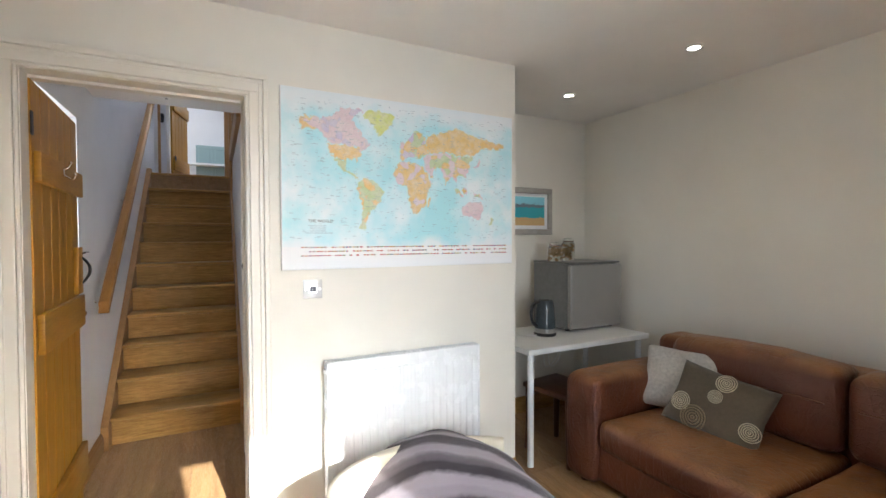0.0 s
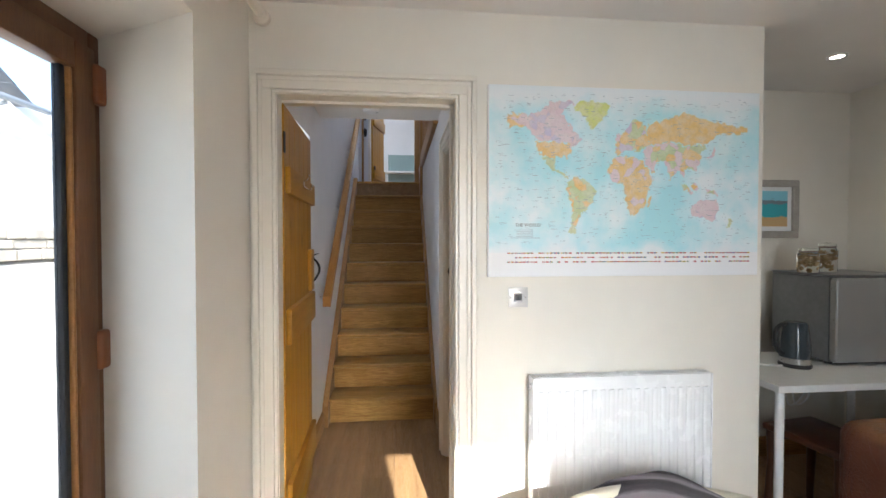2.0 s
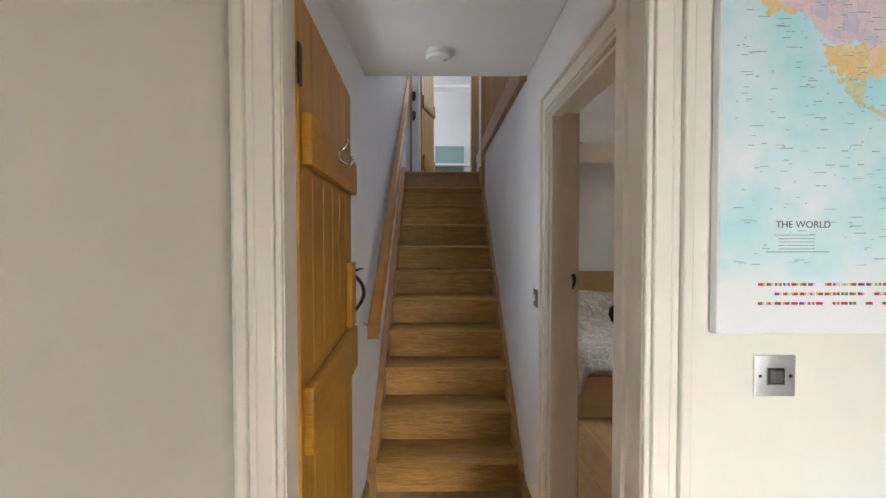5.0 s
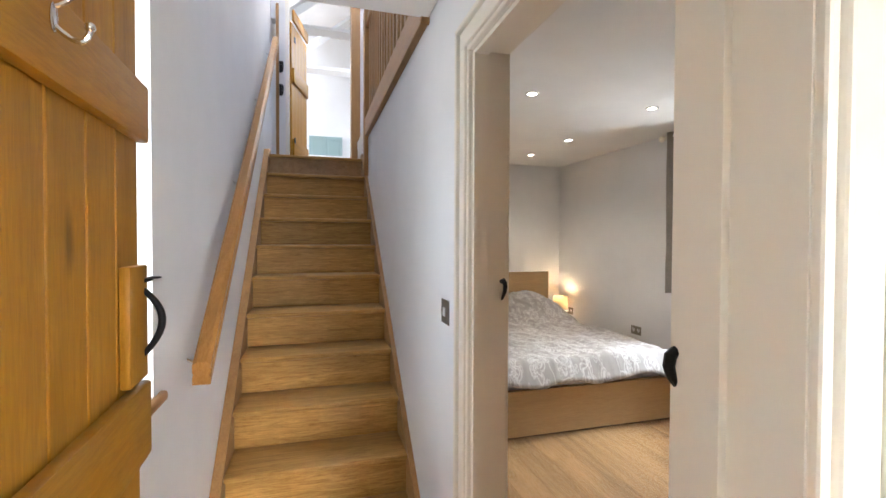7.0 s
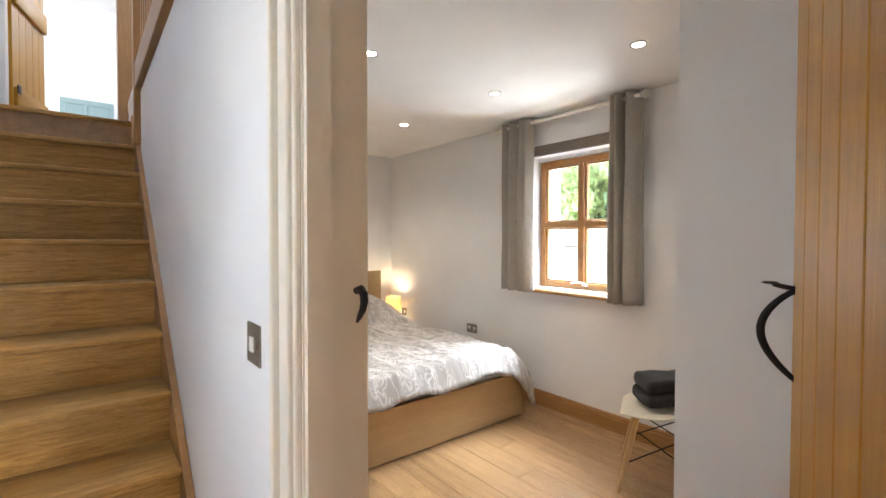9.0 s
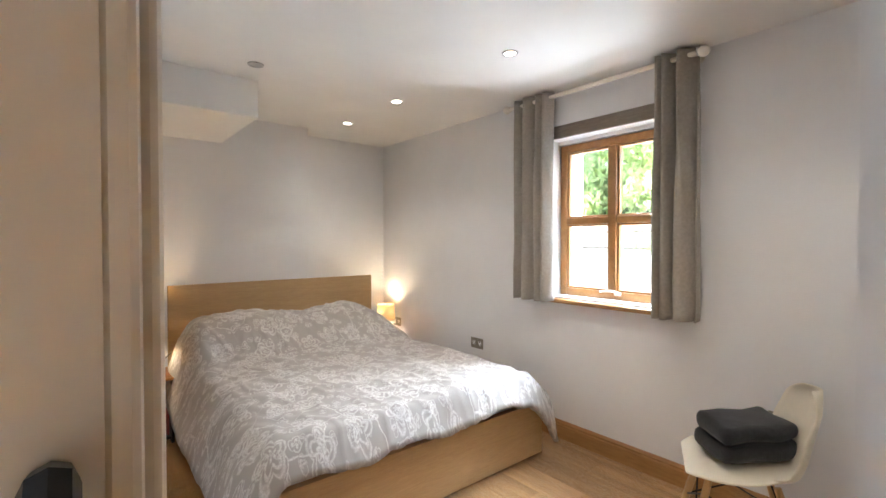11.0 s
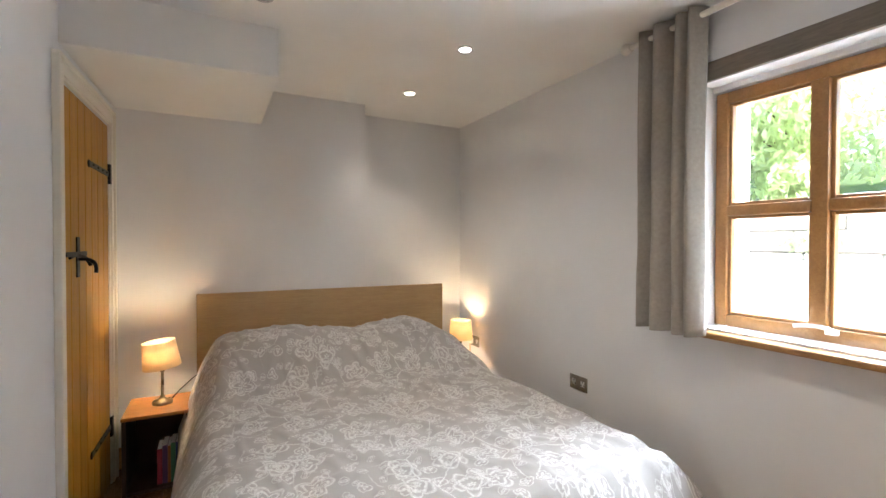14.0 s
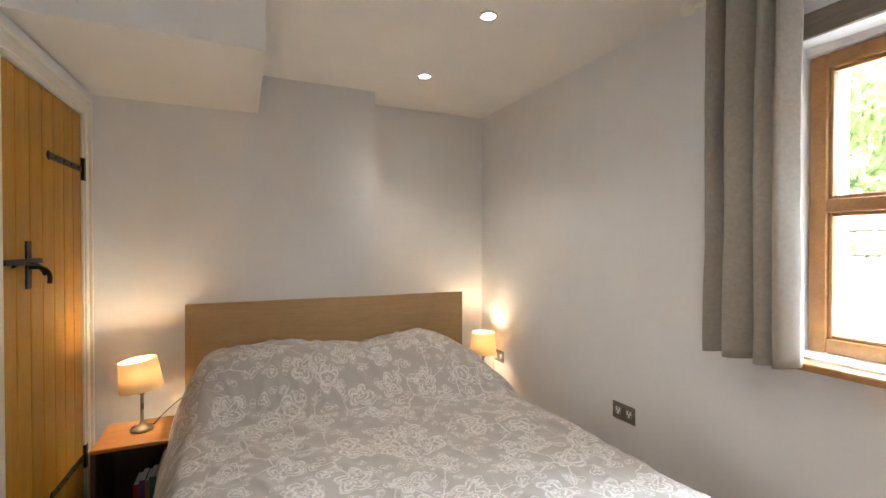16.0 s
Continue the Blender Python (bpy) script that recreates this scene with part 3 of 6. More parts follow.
def architrave_x(ob, y0, y1, ztop, x, sign, w=0.088, near=True):
    for k, (o, i, d) in enumerate(((w, 0.072, 0.03), (0.072, 0.052, 0.017), (0.052, 0.014, 0.022), (0.014, -0.0, 0.014))):
        for a, b in ((y0 - o, y0 - i), (y1 + i, y1 + o))[0 if near else 1:]:
            part("moulding", one_box(min(x, x + sign * d), max(x, x + sign * d), a, b, 0, ztop + i, bevel=0.004), M["trim"], ob)
        part("moulding", one_box(min(x, x + sign * d), max(x, x + sign * d), y0 - (o if near else 0), y1 + o, ztop + i, ztop + o, bevel=0.004), M["trim"], ob)


def lining(ob, x0, x1, y0, y1, ztop, axis):
    t = 0.028
    if axis == "y":   # passage runs along y
        for a, b in ((x0, x0 + t), (x1 - t, x1)):
            part("lining", one_box(a, b, y0, y1, 0, ztop), M["trim"], ob)
        part("lining", one_box(x0 + t, x1 - t, y0, y1, ztop - t, ztop), M["trim"], ob)
    else:
        for a, b in ((y0, y0 + t), (y1 - t, y1)):
            part("lining", one_box(JX - 0.002 if a == y0 else x0, x1, a, b, 0, ztop - t), M["trim"], ob)
        part("lining", one_box(x0, x1, y0, y1, ztop - t, ztop), M["trim"], ob)


f1 = casing("door_frame_lounge", None, "cream painted moulded door frame of the stair doorway")
architrave_y(f1, DX0, DX1, DZ, LY1, -1)
lining(f1, DX0 - 0.026, DX1 + 0.026, LY1 - 0.002, 2.802, DZ + 0.026, "y")
part("stop", one_box(DX1 - 0.012, DX1 - 0.002, 2.728, 2.775, 0, DZ - 0.004), M["trim"], f1)
part("stop", one_box(DX0 + 0.002, DX1 - 0.015, 2.728, 2.775, DZ - 0.016, DZ - 0.004), M["trim"], f1)
f2 = casing("door_frame_bedroom", None, "cream painted moulded door frame of the bedroom doorway")
architrave_x(f2, BY0, BY1, 2.01, HX1, -1, near=False)
lining(f2, HX1 - 0.002, left_x(BY1) + 0.002, BY0 - 0.026, BY1 + 0.026, 2.036, "x")
part("stop", one_box(0.505, 0.550, BY1 - 0.014, BY1 - 0.002, 0, 2.006), M["trim"], f2)
part("stop", one_box(0.505, 0.550, BY0 + 0.002, BY1 - 0.015, 1.994, 2.006), M["trim"], f2)
architrave_x(f2, BY0, BY1, 2.01, left_x(BY1), 1)


def latch_pull(parent, x, z, face, flip=1):
    """A hand-forged Suffolk latch: plates, thumb lever and curved grip; face is the side that it stands on."""
    ob = B()
    s = face
    grip = [(x, s * (0.004 + 0.060 * math.sin(math.pi * (k / 20) ** 0.9) ** 0.85), z + 0.088 - 0.176 * k / 20) for k in range(21)]
    tube(ob, grip, 0.0068, 10, [0.75 + 0.35 * math.sin(math.pi * k / 20) for k in range(21)])
    for q, h in ((0.105, 0.030), (-0.103, 0.026)):
        ball(ob, (x, s * 0.003, z + q), h, 14, (0.42, 0.12, 1.0))
        for d in (-0.4, 0.45):
            ball(ob, (x, s * 0.0065, z + q + d * h), 0.0045, 8, (1, 0.5, 1))
    tube(ob, bend((x, 0.0, z + 0.088), (x, s * 0.03, z + 0.089), (x, s * 0.046, z + 0.096), 6), 0.0045)
    ball(ob, (x, s * 0.050, z + 0.098), 0.013, 12, (1.1, 1.1, 0.22))
    part("latch_handle", ob, M["iron"], parent, "black forged-iron latch handle", True)


def ledged_door(name, m, width, height, label, ledge_side=1, boards=6, brace=False):
    """A boarded door; local x runs from the hinge, y is the thickness, ledges stand on the +y side when ledge_side is 1."""
    door = thing(name, m, label, "door")
    door["kind"] = "structure"
    bw = width / boards
    mesh = None
    for i in range(boards):
        if mesh is None:
            mesh = mesh_of("board", one_box(0.001, bw - 0.001, -0.012, 0.012, 0.008, height, bevel=0.004), M["pine"])
        ob = new("board", mesh)
        ob.parent, ob.matrix_basis = door, pose(i * bw, 0, 0)
    for z, h in ((0.17, 0.18), (0.97, 0.16), (1.64, 0.12)) if ledge_side else ():
        s = ledge_side
        part("ledge", one_box(0.015, width - 0.01, min(s * 0.0125, s * 0.038), max(s * 0.0125, s * 0.038), z, z + h, bevel=0.006), M["pine_x"], door, "", True)
    return door


# lounge door, folded back beside the hall window
m = pose(-0.305, 2.732, 0, 0, 0, 92.4)
d1 = ledged_door("door_lounge", m, 0.76, 2.03, "open boarded oak door with ledges and an iron latch", -1)
part("latch_block", one_box(0.64, 0.75, -0.032, -0.0125, 1.14, 1.38, bevel=0.004), M["pine"], d1, "", True)
latch_pull(d1, 0.73, 1.255, -1)
# bedroom door, standing open into the bedroom
m = pose(left_x(BY1) + 0.014, BY0 + 0.02, 0, 0, 0, 20)
d2 = ledged_door("door_bedroom", m, 0.70, 2.0, "open boarded oak bedroom door with an iron latch", 0, 6)
latch_pull(d2, 0.675, 1.22, 1)
# cupboard door in the bedroom
f3 = casing("door_frame_cupboard", None, "cream painted door frame of the bedroom cupboard")
architrave_x(f3, CY0, CY1, CZ, left_x(6.86), 1)
SKEW = math.degrees(math.atan(0.0214))
f3.matrix_basis = pose(left_x(6.86), 6.86, 0, 0, 0, -SKEW) @ pose(-left_x(6.86), -6.86, 0)
m = pose(left_x(CY1) - 0.006, CY1 - 0.002, 0, 0, 0, -90 - SKEW)
d3 = ledged_door("door_cupboard", m, CY1 - CY0 - 0.004, CZ - 0.01, "closed boarded oak cupboard door with iron strap hinges", 0, 7)
for z in (0.33, 1.76):
    bm = B()
    box(bm, 0.01, 0.38, 0.0125, 0.018, z - 0.014, z + 0.014)
    box(bm, -0.02, 0.01, 0.0125, 0.026, z - 0.055, z + 0.055)
    ball(bm, (0.385, 0.014, z), 0.02, 10, (1, 0.3, 1))
    for k in range(4):
        ball(bm, (0.06 + k * 0.09, 0.018, z), 0.006, 8)
    part("strap_hinge", bm, M["iron"], d3, "black iron strap hinge")
bm = B()
box(bm, 0.56, 0.60, 0.0125, 0.018, 1.22, 1.40)
box(bm, 0.50, 0.79, 0.02, 0.03, 1.315, 1.335)
tube(bm, bend((0.58, 0.015, 1.30), (0.58, 0.09, 1.31), (0.60, 0.085, 1.24)), 0.008)
tube(bm, bend((0.70, 0.015, 1.31), (0.55, 0.03, 1.34), (0.53, 0.05, 1.27)), 0.008)
part("latch", bm, M["iron"], d3, "black iron latch", True)


# ---- bedroom: bed ----
bed = thing("bed", pose(0, 0, 0), "oak-veneer double bed with a low storage base", "bed")
BX0, BX1, BF, BH = 1.16, 2.93, 5.285, 7.40
part("headboard", one_box(1.123, 2.89, 7.402, 7.438, 0.0, 1.042, bevel=0.003), M["veneer"], bed)
part("footboard", one_box(BX0, BX1, BF, BF + 0.04, 0.012, 0.345, bevel=0.002), M["veneer"], bed)
part("side_rail", one_box(BX1 - 0.04, BX1, BF + 0.041, 7.401, 0.012, 0.345, bevel=0.002), M["veneer"], bed)
part("side_rail", one_box(BX0, BX0 + 0.04, BF + 0.041, 7.401, 0.012, 0.345, bevel=0.002), M["sheet"], bed, "cream cloth-covered side rail")
part("plinth", one_box(BX0 + 0.02, BX1 - 0.02, BF + 0.02, 7.40, 0, 0.012), M["black"], bed)
part("mattress", one_box(BX0 + 0.06, BX1 - 0.06, BF + 0.06, 7.395, 0.2, 0.50, bevel=0.05, seg=3), M["white_plastic"], bed, "white mattress")

N3 = noise


def duvet_point(u, v):
    """u across (0: window side, 1: cupboard side), v from the foot (0) to the head (1)."""
    xr, xl = 2.965, 1.065
    x = xr + (xl - xr) * u
    y = 5.205 + (7.375 - 5.205) * v
    z = 0.555
    # pillows under the cover
    hump = max(0.0, min(1.0, (y - 6.64) / 0.42))
    hump = hump * hump * (3 - 2 * hump)
    two = 0.82 + 0.18 * abs(math.sin(math.pi * (2 * u + 0.05)))
    side = min(1.0, min(u * 0.42, 1 - u) / 0.13)
    z += 0.27 * hump * two * (0.35 + 0.65 * math.sin(side * math.pi / 2))
    if y > 7.16:
        z -= 0.11 * ((y - 7.16) / 0.215) ** 2
    z -= 0.07 * hump * max(0.0, 1 - u / 0.22)
    # falling edges
    e = min(u / 0.11, 1)
    z -= 0.17 * (1 - math.sin(e * math.pi / 2)) * (1 - 0.4 * hump)
    x += 0.035 * (1 - e)
    e = min((1 - u) / 0.11, 1)
    z -= 0.36 * (1 - math.sin(e * math.pi / 2)) ** 1.2
    x -= 0.02 * (1 - e)
    e = min(v / 0.05, 1)
    z -= (0.17 + 0.022 * math.sin(u * 19) + 0.12 * max(0, 0.12 - u) / 0.12) * (1 - math.sin(e * math.pi / 2))
    # creases
    p = Vector((x * 2.2, y * 2.2, 0.3))
    z += 0.024 * N3.noise(p) + 0.013 * N3.noise(p * 2.7)
    r = 1 - abs(N3.noise(Vector((x * 3.1 + y * 1.2, y * 5.2 - x * 2.0, 4.0))))
    z += 0.014 * max(0, r - 0.72) / 0.28 * (0.4 + 0.3 * (1 - v))
    r = 1 - abs(N3.noise(Vector((x * 7 + y * 4, y * 3.0 - x * 5, 9.0))))
    z += 0.010 * max(0, r - 0.75) / 0.25
    x += 0.02 * N3.noise(Vector((y * 3, z * 6, 1.0)))
    y += 0.014 * N3.noise(Vector((x * 2.4, z * 3, 5.0))) * (1 if v < 0.9 else 0)
    return (x, y, z)


bm = B()
sheet(bm, 150, 160, duvet_point)
duvet = part("duvet", bm, M["floral"], None, "", "all")
thicken(duvet, 0.03, -1)
tagged(duvet, "rumpled greige duvet with white rose print over pillows", "duvet")

# ---- bedroom: window, curtains ----
win = thing("window_bedroom", pose(3.33, 0, 0), "woodgrain casement window with four panes and a deep sill", "window")
win["kind"] = "structure"
fy0, fy1, fz0, fz1 = 4.615, 5.44, 0.995, 2.07
mid, bar = 5.03, 1.525
for n, b in (("frame", (0, 0.07, fy0, fy0 + 0.055, fz0, fz1)), ("frame", (0, 0.07, fy1 - 0.055, fy1, fz0, fz1)), ("frame", (0, 0.07, fy0 + 0.055, fy1 - 0.055, fz0, fz0 + 0.055)), ("frame", (0, 0.07, fy0 + 0.055, fy1 - 0.055, fz1 - 0.055, fz1)),
             ("mullion", (-0.008, 0.06, mid - 0.028, mid + 0.028, fz0 + 0.055, fz1 - 0.055)),
             ("glazing_bar", (-0.004, 0.06, fy0 + 0.055, mid - 0.028, bar - 0.024, bar + 0.024)), ("glazing_bar", (-0.004, 0.06, mid + 0.028, fy1 - 0.055, bar - 0.024, bar + 0.024))):
    part(n, one_box(*b, bevel=0.008), M["frame_wood"], win, "", True)
for a, b in ((fy0 + 0.055, mid - 0.028), (mid + 0.028, fy1 - 0.055)):
    for c, d in ((fz0 + 0.055, bar - 0.024), (bar + 0.024, fz1 - 0.055)):
        for q in ((a, a + 0.014, c, d), (b - 0.014, b, c, d), (a + 0.014, b - 0.014, c, c + 0.014), (a + 0.014, b - 0.014, d - 0.014, d)):
            part("bead", one_box(0.012, 0.05, *q, bevel=0.004), M["frame_wood"], win)
        ob = part("pane", one_box(0.03, 0.036, a, b, c, d), M["glass"], win)
        ob.visible_shadow = False
bm = B()
box(bm, -0.03, -0.008, mid - 0.07, mid - 0.03, fz0 + 0.035, fz0 + 0.055, bevel=0.004)
tube(bm, bend((-0.025, mid - 0.06, fz0 + 0.05), (-0.04, mid - 0.02, fz0 + 0.075), (-0.03, mid + 0.07, fz0 + 0.052)), 0.008)
part("catch", bm, M["white_plastic"], win, "white window catch", True)
part("sill", one_box(-0.165, 0.0, 4.54, 5.49, 0.955, 0.984, bevel=0.01, seg=3), M["oak_y"], win, "", True)
part("sill_board", one_box(-0.105, -0.001, WY0, WY1, 0.9855, 0.994), M["gloss"], win, "white painted sill board")
bm = B()
box(bm, WX - 0.012, WX + 0.09, 4.56, WY1 + 0.005, WZ1 + 0.002, 2.19, bevel=0.004)
tagged(part("window_lintel", bm, M["lintel"], None), "rough grey-stained timber lintel over the window", "lintel", "", "structure")
bm = B()
box(bm, WX + 0.09, 3.62, WY0, WY1, 2.075, WZ1)
structure("reveal_head", bm, M["white_wall"], "white plastered window head", "wall")

rail_ob = thing("curtain_pole", pose(3.13, 0, 2.372), "cream wooden curtain pole with ball finials", "curtain pole")
bm = B()
rod(bm, (0, 4.44, 0), (0, 5.76, 0), 0.0135)
part("pole", bm, M["trim"], rail_ob, "", True)
for y, s in ((4.43, -1), (5.76, 1)):
    bm = B()
    ball(bm, (0, y + s * 0.022, 0), 0.029, 18)
    rod(bm, (0, y - s * 0.01, 0), (0, y + s * 0.002, 0), 0.02)
    part("finial", bm, M["trim"], rail_ob, "", True)
    bm = B()
    rod(bm, (0, y - s * 0.035, 0), (0.098, y - s * 0.035, 0), 0.01)
    rod(bm, (0.09, y - s * 0.035, 0), (0.099, y - s * 0.035, 0), 0.028)
    part("bracket", bm, M["trim"], rail_ob, "", True)


def curtain(y0, y1, z0, folds, phase, amp, label, flip):
    cur = thing("curtain", pose(3.13, 0, 0), label, "curtain", "bedroom curtains")

    def f(u, v):
        z = z0 + (2.41 - z0) * v
        y = y0 + (y1 - y0) * u
        k = phase + folds * 2 * math.pi * (u ** 0.62 if flip else 1 - (1 - u) ** 0.62)
        sway = 0.12 * N3.noise(Vector((u * 3, v * 1.6, phase)))
        a = amp * (0.85 + 0.25 * N3.noise(Vector((u * 5, v * 2.0, 2 + phase))))
        x = a * math.sin(k + sway * 6)
        x += 0.004 * N3.noise(Vector((u * 14, v * 9, 3)))
        y += 0.018 * math.cos(k * 1.0 + 1) * (1 - 0.4 * v) + 0.012 * N3.noise(Vector((u * 4, v * 2.5, phase + 7)))
        return (x - 0.005, y, z + 0.004 * math.sin(k))

    bm = B()
    sheet(bm, 96, 40, f)
    thicken(part("cloth", bm, M["curtain"], cur, "", "all"), 0.006, 0)
    return cur


c1 = curtain(5.385, 5.675, 0.965, 3.4, 1.4, 0.05, "drawn-back grey velvet eyelet curtain by the window", True)
c2 = curtain(4.418, 4.634, 0.955, 3.0, -0.4, 0.052, "drawn-back grey velvet eyelet curtain with folds", False)
for cur, ys in ((c1, (5.41, 5.66)), (c2, (4.435, 4.50))):
    for y in ys:
        ring = [(0.022 * math.cos(k * math.pi / 8), y + 0.004 * math.sin(k * math.pi / 8), 2.372 + 0.022 * math.sin(k * math.pi / 8)) for k in range(17)]
        bm = B()
        tube(bm, ring, 0.004)
        part("eyelet", bm, M["chrome"], cur, "chrome eyelet ring", True, pose(0.0, 0, 0))

# ---- lounge: big things ----
# world map
def map_material():
    n = Nodes("printed_sea", 0.5)
    p = n.coord()
    a = n.noise(p, 3.6, 5, 0.62)
    sea = n.mix(n.span(a, 0.36, 0.64), (0.80, 0.87, 0.90), (0.44, 0.77, 0.83))
    z = n.add("ShaderNodeSeparateXYZ", {0: p}).outputs[2]
    rough_z = n.math("ADD", z, n.math("MULTIPLY", n.math("SUBTRACT", n.noise(p, 9, 4), 0.5), 0.16))
    ice = n.math("MAXIMUM", n.span(rough_z, 1.98, 2.06), n.span(rough_z, 1.43, 1.37))
    n.colour(n.mix(n.math("MULTIPLY", ice, 0.85), sea, (0.83, 0.85, 0.87)))
    n.bump(n.noise(p, 700, 2), 0.2, 0.0005)
    return n.mat


wmap = thing("world_map", pose(0, 0, 0), "large canvas print of a pastel world map", "map")
MX0, MX1, MZ0, MZ1 = 0.586, 1.846, 1.276, 2.107
part("canvas", one_box(MX0, MX1, 2.631, 2.654, MZ0, MZ1, bevel=0.003), M["canvas"], wmap)
part("sea", one_box(MX0 + 0.004, MX1 - 0.004, 2.6297, 2.6308, MZ0 + 0.105, MZ1 - 0.004), map_material(), wmap)

# radiator
rad = thing("radiator", pose(0.775, 0, 0), "white steel panel radiator below the map", "radiator")
RX1, RZ0, RZ1 = 0.81, 0.14, 0.845
front = part("front_panel", one_box(0, RX1, 2.575, 2.585, RZ0, RZ1, bevel=0.003), M["gloss"], rad, "", True)
for i in range(20):
    x = 0.03 + i * (RX1 - 0.06) / 19
    part("ridge", one_box(x - 0.011, x + 0.011, 2.566, 2.5748, RZ0 + 0.045, RZ1 - 0.055, bevel=0.004, seg=2), M["gloss"], front, "", True)
part("back_panel", one_box(0, RX1, 2.630, 2.640, RZ0, RZ1 - 0.01), M["gloss"], rad)
for x0, x1 in ((-0.004, 0.0), (RX1, RX1 + 0.004)):
    part("side_panel", one_box(x0, x1, 2.57, 2.642, RZ0 + 0.02, RZ1), M["gloss"], rad)
bm = B()
for i in range(56):
    x = 0.012 + i * (RX1 - 0.024) / 55
    box(bm, x - 0.0025, x + 0.0025, 2.586, 2.630, RZ1 - 0.004, RZ1 + 0.001)
box(bm, 0, RX1, 2.584, 2.588, RZ1 - 0.004, RZ1 + 0.002)
box(bm, 0, RX1, 2.628, 2.632, RZ1 - 0.004, RZ1 + 0.002)
part("top_grille", bm, M["gloss"], rad)
bm = B()
rod(bm, (-0.016, 2.60, RZ1 - 0.04), (0, 2.60, RZ1 - 0.04), 0.011)
part("bleed_valve", bm, M["gloss"], rad, "", True)
for x in (0.10, 0.70):
    part("wall_bracket", one_box(x, x + 0.03, 2.640, 2.654, 0.25, 0.75), M["gloss"], rad)


def sofa():
    s = thing("sofa", pose(0, 0, 0), "creased tan leather two-seat sofa along the wall", "sofa")
    S0, S1 = 0.36, 2.56
    fx, bx = 2.16, 3.17

    def soft(name, b, bev, label="", puff=0.0, seg=5):
        bm = B()
        box(bm, *b, bevel=bev, seg=seg)
        bmesh.ops.subdivide_edges(bm, edges=[e for e in bm.edges if e.calc_length() > 0.12], cuts=5, use_grid_fill=True)
        c = Vector(((b[0] + b[1]) / 2, (b[2] + b[3]) / 2, (b[4] + b[5]) / 2))
        h = Vector(((b[1] - b[0]) / 2, (b[3] - b[2]) / 2, (b[5] - b[4]) / 2))
        for v in bm.verts:
            d = v.co - c
            q = [max(0.0, 1 - (d[i] / h[i]) ** 2) for i in range(3)]
            v.co.x += puff * (1 if d.x > 0 else -1) * q[1] * q[2] * 0.6
            v.co.z += puff * (1 if d.z > 0 else -1) * q[0] * q[1]
            v.co += Vector((1, 1, 1)) * 0.006 * N3.noise(v.co * 6)
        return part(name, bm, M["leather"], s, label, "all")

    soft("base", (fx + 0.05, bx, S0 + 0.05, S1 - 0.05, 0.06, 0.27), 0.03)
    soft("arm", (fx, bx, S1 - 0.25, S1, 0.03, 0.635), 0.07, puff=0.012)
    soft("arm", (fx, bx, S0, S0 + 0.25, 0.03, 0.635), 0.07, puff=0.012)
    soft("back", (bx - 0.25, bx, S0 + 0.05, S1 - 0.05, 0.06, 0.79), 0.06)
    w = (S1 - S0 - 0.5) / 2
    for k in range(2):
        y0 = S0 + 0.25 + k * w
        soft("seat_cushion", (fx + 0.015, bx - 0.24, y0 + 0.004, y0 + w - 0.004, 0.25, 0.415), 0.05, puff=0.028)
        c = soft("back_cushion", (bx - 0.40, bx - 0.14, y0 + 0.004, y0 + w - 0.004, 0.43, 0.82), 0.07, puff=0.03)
        bm = B()
        tube(bm, [(bx - 0.412 - 0.012 * math.sin(math.pi * t), y0 + 0.06 + (w - 0.12) * t, 0.665 + 0.005 * math.sin(9 * t)) for t in [i / 12 for i in range(13)]], 0.004, 6)
        part("seam", bm, M["leather"], c, "", "all")
    for x in (fx + 0.09, bx - 0.09):
        for y in (S0 + 0.1, S1 - 0.1):
            bm = B()
            rod(bm, (x, y, 0), (x, y, 0.062), 0.025, 0.03)
            part("foot", bm, M["dark_wood"], s)
    return s


sofa()


def cushion(name, m, w, h, t, mat, label):
    ob = thing(name, m, label, "cushion")
    bm = B()

    def f(side):
        def g(u, v):
            a, b = 2 * u - 1, 2 * v - 1
            k = max(0.0, (1 - a ** 4) * (1 - b ** 4)) ** 0.5
            pinch = 1 - 0.07 * (1 - abs(a)) * abs(b) ** 3 - 0.0
            pinch2 = 1 - 0.07 * (1 - abs(b)) * abs(a) ** 3
            z = side * t / 2 * k + 0.012 * N3.noise(Vector((a * 2, b * 2, side + w * 9)))
            return (a * w / 2 * pinch2, b * h / 2 * pinch, z)
        return g
    sheet(bm, 28, 28, f(1))
    sheet(bm, 28, 28, f(-1))
    bmesh.ops.remove_doubles(bm, verts=bm.verts, dist=0.004)
    part("cover", bm, mat, ob, "", "all")
    return ob


